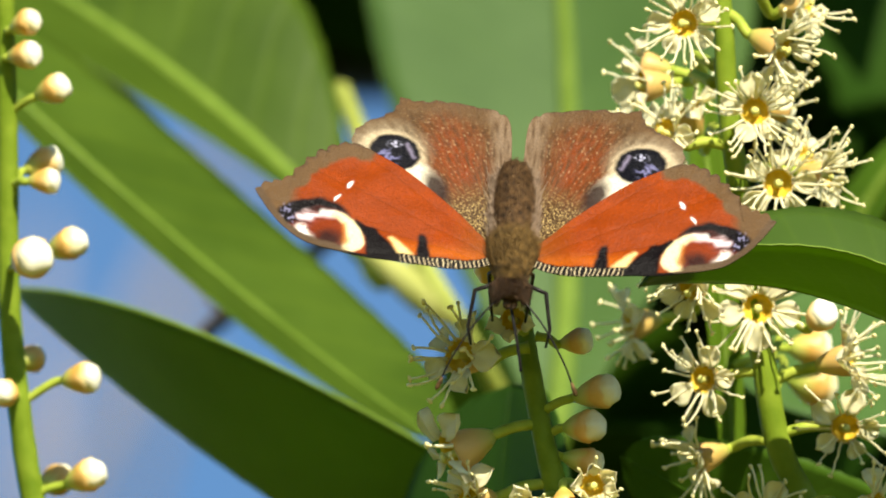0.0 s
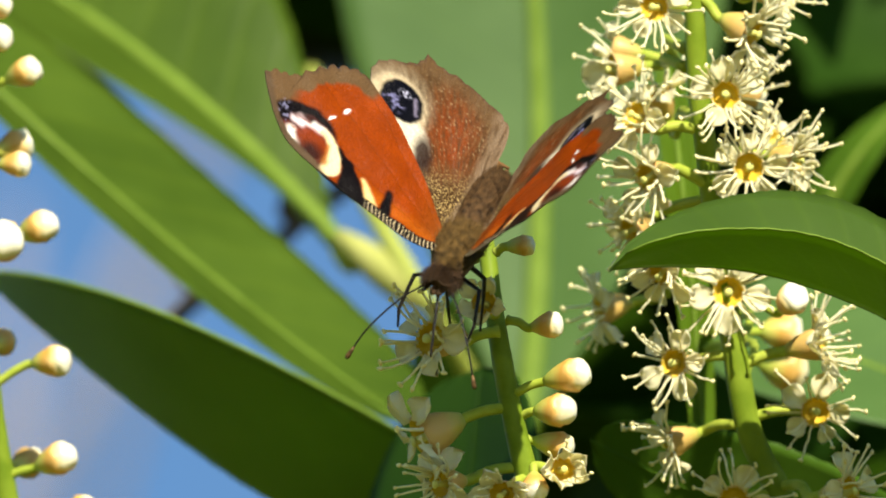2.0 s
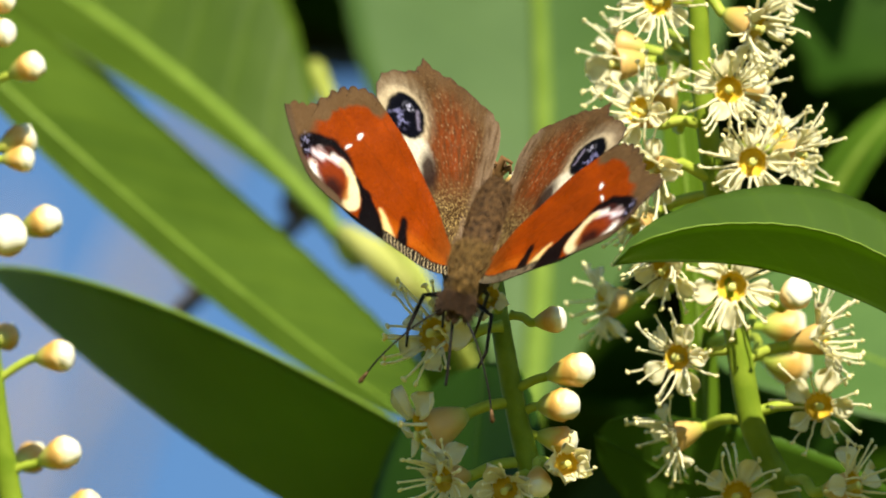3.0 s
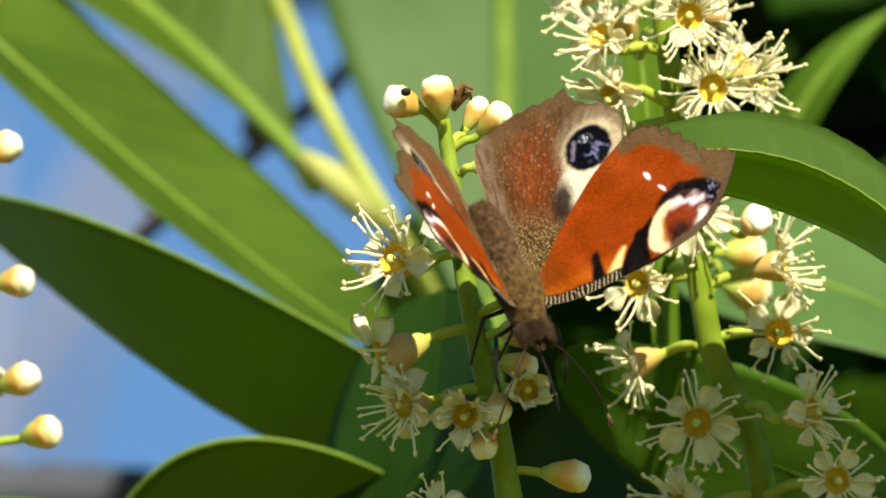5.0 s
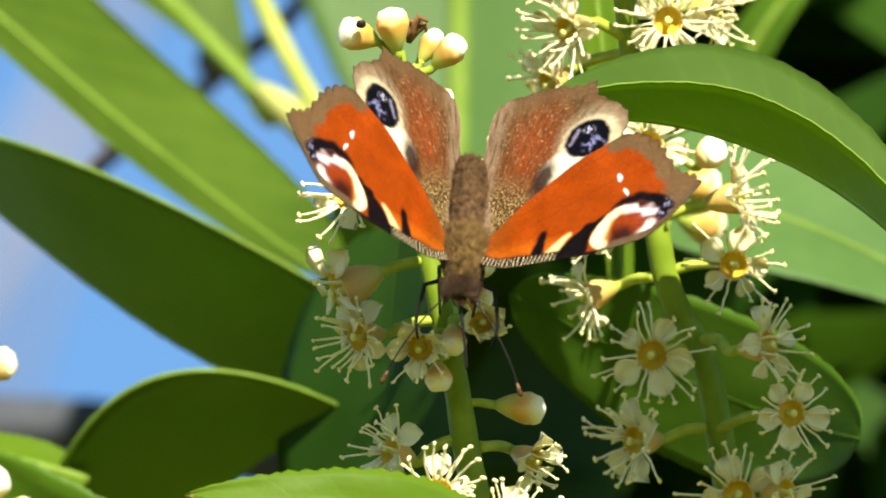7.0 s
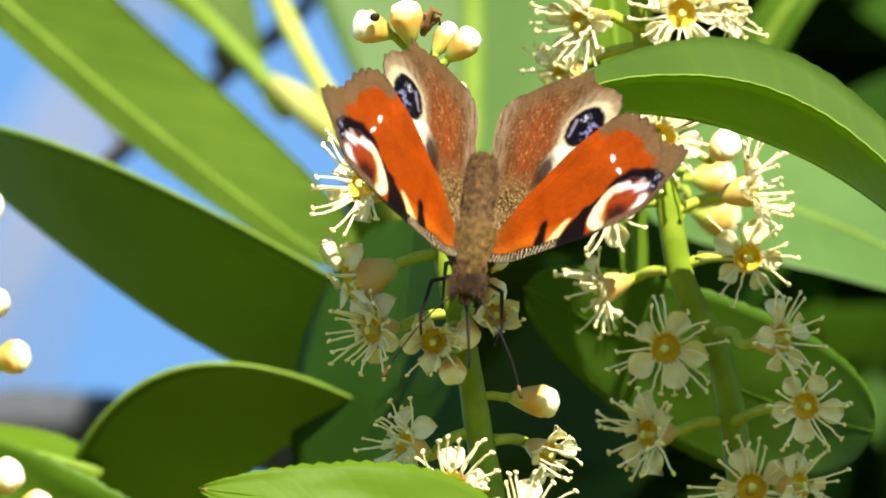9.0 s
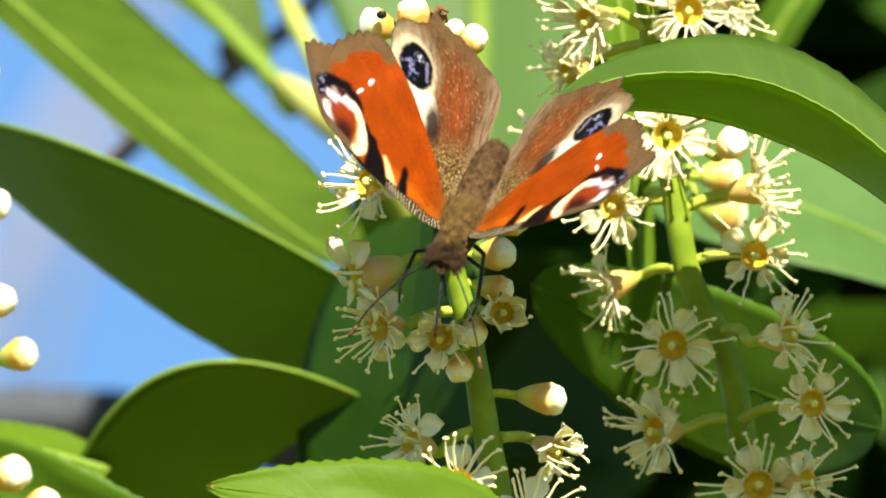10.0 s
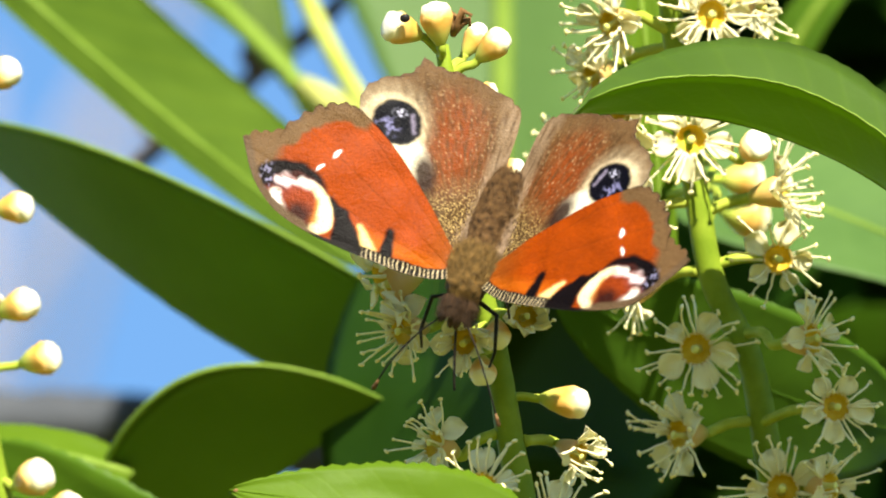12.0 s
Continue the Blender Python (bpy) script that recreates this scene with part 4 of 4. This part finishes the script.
def wing(name, lead, trail, painter, mirror, parent, hi):
    """lead and trail: the two edges from hinge to tip; the blade is spanned between them."""
    ns, nv = 250, 110
    s = np.linspace(0, 1, ns)

    def resample(line):
        d = np.r_[0, np.cumsum(np.linalg.norm(np.diff(line, axis=0), axis=1))]
        return np.stack([np.interp(s * d[-1], d, line[:, i]) for i in (0, 1)], 1)

    a, b = resample(lead), resample(trail)
    v = np.linspace(0, 1, nv)
    P = (a[:, None] * (1 - v)[None, :, None] + b[:, None] * v[None, :, None]).reshape(-1, 2)
    cut = trail[len(trail) // 3:]
    C = painter(P, cut, lead)
    veins = np.abs(np.sin(np.arctan2(P[:, 1] - 2.0, P[:, 0] + 3.0) * 15.0)) ** 0.35
    z = 0.10 * veins + 0.9 * np.sin(np.clip(np.linalg.norm(P, axis=1) / 27, 0, 1) * 3.0) * 0.6 + np.array([noise.noise((x * 0.25, y * 0.25, 4)) for x, y in P]) * 0.35 + hi
    sx = -1 if mirror else 1
    top = np.c_[P[:, 0] * sx, P[:, 1], z]
    low = top - (0, 0, 0.12)
    n = len(P)
    idx = np.arange(n).reshape(ns, nv)
    quad = np.stack([idx[:-1, :-1], idx[1:, :-1], idx[1:, 1:], idx[:-1, 1:]], -1).reshape(-1, 4)
    rim = np.r_[idx[0, :], idx[1:, -1], idx[-1, -2::-1], idx[-2:0:-1, 0]]
    nxt = np.roll(rim, -1)
    edge = np.stack([rim, nxt, nxt + n, rim + n], -1)
    faces = np.concatenate([quad[:, ::-1] if not mirror else quad, (quad if not mirror else quad[:, ::-1]) + n, edge if not mirror else edge[:, ::-1]])
    me = bpy.data.meshes.new(name)
    me.from_pydata((np.concatenate([top, low]) * MM).tolist(), [], faces.tolist())
    under = C * 0.12 + np.array((0.02, 0.014, 0.010))
    col = me.color_attributes.new("scales", "FLOAT_COLOR", "POINT")
    col.data.foreach_set("color", np.c_[np.concatenate([C, under]), np.ones(2 * n)].astype(np.float32).ravel())
    me.polygons.foreach_set("use_smooth", np.ones(len(faces), bool))
    me.materials.append(WING)
    me.update()
    ob = new(name, me)
    ob.parent = parent
    return ob


def jag(line, size, start, seed):
    """A scalloped, slightly ragged margin from point start on."""
    out = line.copy()
    away = np.gradient(line, axis=0)
    away = np.c_[away[:, 1], -away[:, 0]] / np.linalg.norm(away, axis=1)[:, None]
    for i in range(start, len(out) - 1):
        fade = min(1.0, (i - start) / 5, (len(out) - 1 - i) / 5)
        out[i] += away[i] * fade * size * (0.75 * abs(math.sin(i * 0.36 + seed)) - 0.4 + 0.4 * noise.noise((i * 0.41, seed, 1)))
    return out


FORE_LEAD = spline2([(0, 0.4), (2.0, 1.7), (5.3, 2.6), (10.3, 2.8), (14.1, 2.7), (17.9, 2.4), (21.4, 1.4), (24.4, -0.5), (26.0, -2.4), (26.8, -3.8), (27.7, -5.3)], 10)
FORE_TRAIL = jag(spline2([(0, -0.4), (3.0, -3.2), (8.5, -8.0), (12.5, -10.8), (16.4, -12.9), (18.2, -13.0), (19.8, -12.4), (21.2, -11.4), (22.5, -9.8), (23.7, -7.9), (25.0, -6.9), (26.3, -6.4), (27.7, -5.3)], 10), 0.7, 45, 2)
HIND_LEAD = jag(spline2([(0.4, 0.2), (5.0, -2.6), (11.0, -6.6), (15.5, -10.4), (16.9, -12.7), (17.4, -14.7), (16.4, -16.8), (14.3, -18.2), (12.9, -19.4), (12.4, -21.4)], 10), 0.42, 45, 5)
HIND_TRAIL = jag(spline2([(-0.4, -0.4), (-0.9, -6.0), (-0.4, -13.3), (-0.1, -18.0), (0.5, -19.9), (2.4, -20.7), (6.6, -21.2), (9.1, -21.0), (11.0, -21.0), (12.4, -21.4)], 10), 0.36, 36, 6)


def fur_material(name, dark, light):
    m, n, l, b = material(name)
    tc = n.new("ShaderNodeTexCoord")
    mp = n.new("ShaderNodeMapping")
    mp.inputs["Scale"].default_value = (3600, 700, 3600)
    t = n.new("ShaderNodeTexNoise")
    t.inputs["Scale"].default_value, t.inputs["Detail"].default_value = 1.0, 4
    l.new(tc.outputs["Object"], mp.inputs[0])
    l.new(mp.outputs[0], t.inputs["Vector"])
    l.new(ramp(n, l, t.outputs["Fac"], [(0.32, dark), (0.68, light)]), b.inputs["Base Color"])
    b.inputs["Roughness"].default_value = 0.8
    bump(n, l, b, t.outputs["Fac"], 0.9, 0.0006)
    return m


FUR = fur_material("brown_fur", (0.035, 0.014, 0.004), (0.130, 0.060, 0.019))
GOLD_HAIR = plain_material("olive_gold_hair", [(0.3, (0.030, 0.018, 0.006)), (0.7, (0.18, 0.106, 0.034))], 1500, 0.45, 0, None, 0)
HAIR = plain_material("golden_brown_hair", [(0.3, (0.020, 0.010, 0.004)), (0.7, (0.15, 0.082, 0.034))], 1500, 0.5, 0, None, 0)

PALE_HAIR = plain_material("pale_fawn_hair", [(0.3, (0.16, 0.10, 0.065)), (0.7, (0.36, 0.26, 0.18))], 1500, 0.45, 0, None, 0)

butterfly = tagged(new("butterfly"), "rust-red butterfly with eye-spotted brown-edged wings", "butterfly")


def blob(bm, rings, sides=20, lumps=0.06):
    """A body along y from (y, half width, half height, z) rings."""
    prev = None
    for y, w, h, z in rings:
        ring = []
        for k in range(sides):
            a = 2 * math.pi * k / sides
            q = 1 + lumps * noise.noise((math.cos(a) * 2, y * 0.8, math.sin(a) * 2))
            ring.append(bm.verts.new((math.cos(a) * w * q, y, z + math.sin(a) * h * q)))
        if prev:
            for k in range(sides):
                bm.faces.new((prev[k], prev[(k + 1) % sides], ring[(k + 1) % sides], ring[k]))
        else:
            bm.faces.new(ring[::-1])
        prev = ring
    bm.faces.new(prev)


def hairs(bm, count, seat, length, seed):
    """Fine tapered hairs; seat(r) gives a root and a direction."""
    r = random.Random(seed)
    for _ in range(count):
        p, way = seat(r)
        way = way.normalized()
        size = length * r.uniform(0.6, 1.2)
        s = way.orthogonal().normalized() * 0.035
        t = way.cross(s)
        mid = p + way * size * 0.55
        tip = p + way * size + Vector((r.uniform(-1, 1), r.uniform(-1, 1), r.uniform(-1, 1))) * 0.2
        a = [bm.verts.new(p + s), bm.verts.new(p - s * 0.5 + t), bm.verts.new(p - s * 0.5 - t)]
        b = [bm.verts.new(mid + s * 0.8), bm.verts.new(mid - s * 0.4 + t * 0.8), bm.verts.new(mid - s * 0.4 - t * 0.8)]
        c = bm.verts.new(tip)
        for k in range(3):
            bm.faces.new((a[k], a[(k + 1) % 3], b[(k + 1) % 3], b[k]))
            bm.faces.new((b[k], b[(k + 1) % 3], c))


def belly(i):
    """Half width of the abdomen, which ends bluntly."""
    return 1.95 * math.sin(math.pi * (0.28 + 0.46 * i / 24)) * math.sqrt(max(0.01, 1 - (i / 24) ** 6)) + 0.05


bm = bmesh.new()
blob(bm, [(-1.9, 1.2, 1.2, 0), (-1.0, 1.9, 1.8, 0), (0.4, 2.2, 2.1, 0.1), (1.7, 2.05, 1.9, 0), (2.6, 1.8, 1.65, -0.15), (3.2, 1.2, 1.2, -0.3)])
part("thorax", bm, FUR, butterfly, "furry brown thorax")
bm = bmesh.new()
rows = []
for i in range(25):
    y = -1.2 - i * 0.47
    w = belly(i)
    rows.append((y, w * (1 + 0.03 * math.cos(i * 2.1)), w * 0.95, 0.1 + 0.05 * i))
blob(bm, rows[::-1], 20, 0.04)
part("abdomen", bm, FUR, butterfly, "tapering furry brown abdomen")
bm = bmesh.new()
blob(bm, [(2.4, 1.2, 1.1, -0.2), (3.2, 1.5, 1.3, -0.35), (4.0, 1.5, 1.2, -0.4), (4.6, 1.1, 0.9, -0.5), (5.0, 0.5, 0.5, -0.6)])
head = part("head", bm, FUR, butterfly)
for sx in (-1, 1):
    bm = bmesh.new()
    bmesh.ops.create_icosphere(bm, subdivisions=2, radius=0.7)
    part("eye", bm, BLACK, head, "dark round eye", pose(sx * 1.25 * MM, 3.9 * MM, -0.35 * MM))
    bm = bmesh.new()
    tube(bm, curve([(sx * 0.35, 4.6, -0.7), (sx * 0.4, 5.4, -0.5), (sx * 0.25, 6.1, -0.6)], 4), [0.42] * 6 + [0.38, 0.3, 0.15], 6)
    part("palp", bm, FUR, head)
    bm = bmesh.new()
    path = curve([(sx * 0.5, 4.2, 0.1), (sx * 3.4, 7.4, -0.9), (sx * 6.0, 11.0, -3.0), (sx * 7.6, 13.6, -5.6)], 8)
    tube(bm, path, 0.105, 6)
    feeler = part("antenna", bm, BLACK, butterfly, "thin dark antenna")
    bm = bmesh.new()
    end, way = path[-1], (path[-1] - path[-3]).normalized()
    tube(bm, [end - way * 1.4, end - way * 0.7, end - way * 0.1, end + way * 0.2], [0.12, 0.24, 0.30, 0.12], 8)
    part("antenna_club", bm, HAIR, feeler, "pale-tipped club")
    for hip, knee, shin, foot in (((1.2, 2.0, -1.0), (3.9, 2.9, -1.5), (4.5, 6.2, -3.8), (4.1, 7.6, -5.2)), ((1.2, -0.4, -1.3), (2.4, -1.6, -4.0), (2.2, -1.2, -7.0), (1.8, -0.6, -11.0))):
        bm = bmesh.new()
        tube(bm, [Vector((sx * a[0], *a[1:])) for a in (hip, knee, shin, foot)], [0.32, 0.26, 0.2, 0.14], 7)
        part("leg", bm, BLACK, butterfly, "thin black leg")
bm = bmesh.new()
tube(bm, curve([(0, 4.8, -0.9), (-0.6, 7.4, -2.0), (-1.2, 10.0, -3.6), (-1.5, 11.4, -4.8)], 5), 0.17, 6)
part("proboscis", bm, BLACK, butterfly)


def on_thorax(r):
    a, y = r.uniform(0.1, math.pi - 0.1), r.uniform(-2.0, 3.3)
    w = max(1.35, 2.1 - 0.12 * (y - 0.3) ** 2)
    return Vector((math.cos(a) * w, y, math.sin(a) * w * 0.92)), Vector((math.cos(a) * 0.8, -1.2, math.sin(a) * 0.8 + 0.1))


def on_abdomen(r):
    a, i = r.uniform(0.0, math.pi), r.uniform(0, 23)
    w = belly(i)
    return Vector((math.cos(a) * w, -1.2 - i * 0.47, 0.1 + 0.05 * i + math.sin(a) * w * 0.93)), Vector((math.cos(a) * 0.45, -1.2, math.sin(a) * 0.4))


def on_head(r):
    a, y = r.uniform(-0.4, math.pi + 0.4), r.uniform(2.4, 4.9)
    w = 1.35 - 0.22 * max(0.0, y - 3.6)
    return Vector((math.cos(a) * w, y, -0.35 + math.sin(a) * w * 0.85)), Vector((math.cos(a) * 0.7 + r.uniform(-0.4, 0.4), 0.9 + r.uniform(-0.6, 0.4), math.sin(a) * 0.7))


def on_fringe(r):
    side, y = r.choice((-1, 1)), r.uniform(-10.5, -1.5)
    return Vector((side * r.uniform(1.5, 2.6), y, 0.5 + r.uniform(0, 0.5))), Vector((side * r.uniform(-0.1, 0.5), -1.0, r.uniform(0.05, 0.55)))


for name, count, seat, size, seed in (("thorax_hair", 3400, on_thorax, 2.3, 1), ("abdomen_hair", 5200, on_abdomen, 1.2, 2), ("head_hair", 2200, on_head, 1.4, 3), ("fringe_hair", 700, on_fringe, 2.6, 4)):
    bm = bmesh.new()
    hairs(bm, count, seat, size, seed)
    tagged(part(name, bm, {"head_hair": FUR, "thorax_hair": GOLD_HAIR, "fringe_hair": PALE_HAIR}.get(name, HAIR), butterfly), kind="stuff")

fore_a = wing("forewing", FORE_LEAD, FORE_TRAIL, paint_forewing, False, butterfly, 0.35)
hind_a = wing("hindwing", HIND_LEAD, HIND_TRAIL, lambda P, cut, lead: paint_hindwing(P, np.concatenate([HIND_LEAD[40:], HIND_TRAIL[:45:-1]]), HIND_TRAIL[:40]), False, butterfly, 0.0)
fore_b = wing("forewing", FORE_LEAD, FORE_TRAIL, paint_forewing, True, butterfly, 0.35)
hind_b = wing("hindwing", HIND_LEAD, HIND_TRAIL, lambda P, cut, lead: paint_hindwing(P, np.concatenate([HIND_LEAD[40:], HIND_TRAIL[:45:-1]]), HIND_TRAIL[:40]), True, butterfly, 0.0)

# seconds, place and turn of the body on the spike
BODY = [
    (0, -2.22, -18.0, 11.87, -51.2, -2.7, -179.6),
    (0.2, -2.91, -18.0, 11.06, -52.4, -0.5, 177.5),
    (0.3, -2.90, -18.0, 11.10, -46.3, 3.9, 171.0),
    (0.5, -1.79, -18.0, 9.97, -55.0, -3.2, -168.7),
    (0.6, -1.60, -18.0, 8.89, -56.9, -7.0, -177.0),
    (0.8, -1.94, -18.0, 8.90, -54.3, -7.6, -179.4),
    (0.9, -1.47, -18.0, 9.44, -44.8, -7.7, 176.0),
    (1, -2.32, -18.0, 10.21, -42.8, -9.1, 172.2),
    (1.5, -3.56, -18.0, 9.74, -45.3, -5.8, 164.5),
    (1.8, -3.55, -18.0, 9.09, -47.8, -3.1, 160.8),
    (1.9, -5.20, -18.0, 10.40, -41.5, -12.2, 160.0),
    (2, -5.07, -18.0, 10.82, -40.3, -12.7, 160.0),
    (2.5, -4.95, -18.0, 10.62, -44.7, -18.3, 163.3),
    (4.3, 3.85, -22.0, -2.38, -58.1, 3.0, -154.2),
    (4.5, 5.43, -22.0, -2.41, -54.9, 9.0, -154.7),
    (4.7, 4.74, -22.0, -3.68, -55.2, 11.0, -164.1),
    (5, 5.92, -22.0, -3.16, -51.2, 6.5, -149.5),
    (5.3, 6.89, -22.0, -3.82, -57.9, 6.4, -160.2),
    (5.5, 6.42, -22.0, -3.89, -50.2, -10.1, -161.2),
    (5.6, 5.68, -22.0, -4.38, -50.6, -4.9, -171.4),
    (5.7, 4.49, -22.0, -5.16, -53.3, -9.1, -174.2),
    (5.8, 3.44, -22.0, -6.33, -62.8, -11.4, -177.8),
    (6, 3.85, -22.0, -5.73, -60.6, -10.3, -177.3),
    (6.5, 4.21, -22.0, -6.19, -60.0, -9.8, -173.6),
    (6.7, 4.33, -22.0, -5.50, -53.9, -6.5, -177.4),
    (8.3, 5.13, -22.0, -6.54, -50.8, -4.0, 178.8),
    (8.5, 4.66, -22.0, -5.96, -54.0, -11.1, -168.7),
    (9, 3.92, -22.0, -6.19, -53.6, -8.9, -177.3),
    (9.5, 3.41, -22.0, -6.68, -54.8, -6.9, 177.5),
    (10, 1.74, -22.0, -3.79, -43.3, -13.9, 165.0),
    (10.5, 1.05, -22.0, -4.17, -45.4, -16.6, 162.8),
    (10.8, 1.37, -22.0, -5.42, -51.5, -26.2, 172.3),
    (11, 1.46, -22.0, -5.60, -48.6, -18.3, 173.0),
    (11.2, 0.71, -22.0, -6.67, -68.7, -19.6, 164.4),
    (11.5, 0.24, -22.0, -7.79, -64.2, -23.0, 169.5),
    (12, 0.65, -22.0, -8.30, -64.5, -15.2, 159.5),
]
# seconds, lift of the two wing pairs and their swing forward, in degrees
WINGS = [
    (0, 4.8, 4.2, -2.3, 0.3),
    (0.2, 33.2, 37.0, -1.7, 8.9),
    (0.3, 52.6, 38.6, 6.2, 8.0),
    (0.5, 33.4, 49.6, -0.9, 4.8),
    (0.6, 42.0, 27.8, 0.7, 6.9),
    (0.8, 38.8, 27.0, 1.3, 5.0),
    (0.9, 52.1, 45.4, 7.3, 10.1),
    (1, 52.7, 47.8, 6.6, 9.3),
    (1.5, 51.1, 39.4, 5.0, 4.3),
    (1.8, 49.1, 30.1, 6.1, 8.3),
    (1.9, 40.2, 45.8, 5.7, 4.8),
    (2, 39.3, 46.8, 5.6, 4.6),
    (2.5, 38.0, 49.7, 4.0, 3.5),
    (4.3, 32.8, 39.2, 13.7, 0.6),
    (4.5, 18.1, 16.5, 0.6, 9.8),
    (4.7, 66.3, 50.3, -7.2, 10.8),
    (5, 42.7, 49.0, 0.6, 8.8),
    (5.3, 45.3, 27.5, 2.6, 7.3),
    (5.5, 51.5, 60.6, 9.2, 8.5),
    (5.6, 56.7, 53.6, 18.0, 12.7),
    (5.7, 44.8, 46.2, 10.7, 10.3),
    (5.8, 27.8, 24.4, 7.4, 4.2),
    (6, 20.7, 14.9, 3.7, 3.5),
    (6.5, 33.2, 34.4, 3.9, 5.5),
    (6.7, 38.3, 31.5, 5.6, 7.0),
    (8.3, 59.6, 47.7, 8.9, 6.5),
    (8.5, 44.8, 56.3, 2.3, 2.8),
    (9, 47.7, 44.0, 3.4, 2.6),
    (9.5, 54.2, 43.2, 4.8, 3.8),
    (10, 53.4, 39.2, 10.2, 8.6),
    (10.5, 41.8, 32.5, 5.9, 0.6),
    (10.8, 33.5, 51.2, 8.1, 1.0),
    (11, 55.7, 49.4, 5.8, 6.4),
    (11.2, 7.8, 19.7, 0.4, -0.0),
    (11.5, 9.6, 27.5, 3.2, -1.9),
    (12, 25.2, 22.1, 2.9, 0.7),
]


def motions():
    walk(butterfly, [(t, place(*p)) for t, *p in BODY])
    for ob, sx, k, share in ((fore_a, 1, 0, 1.0), (hind_a, 1, 0, 0.6), (fore_b, -1, 1, 1.0), (hind_b, -1, 1, 0.6)):
        rows = []
        for t, *v in WINGS:
            lift, swing = v[k], v[2 + k] * share
            rows.append((t, pose(sx * 1.2 * MM, 0, 0.3 * MM) @ pose(0, 0, 0, 0, -sx * lift, 0) @ pose(0, 0, 0, 0, 0, sx * swing)))
        walk(ob, rows)


motions()
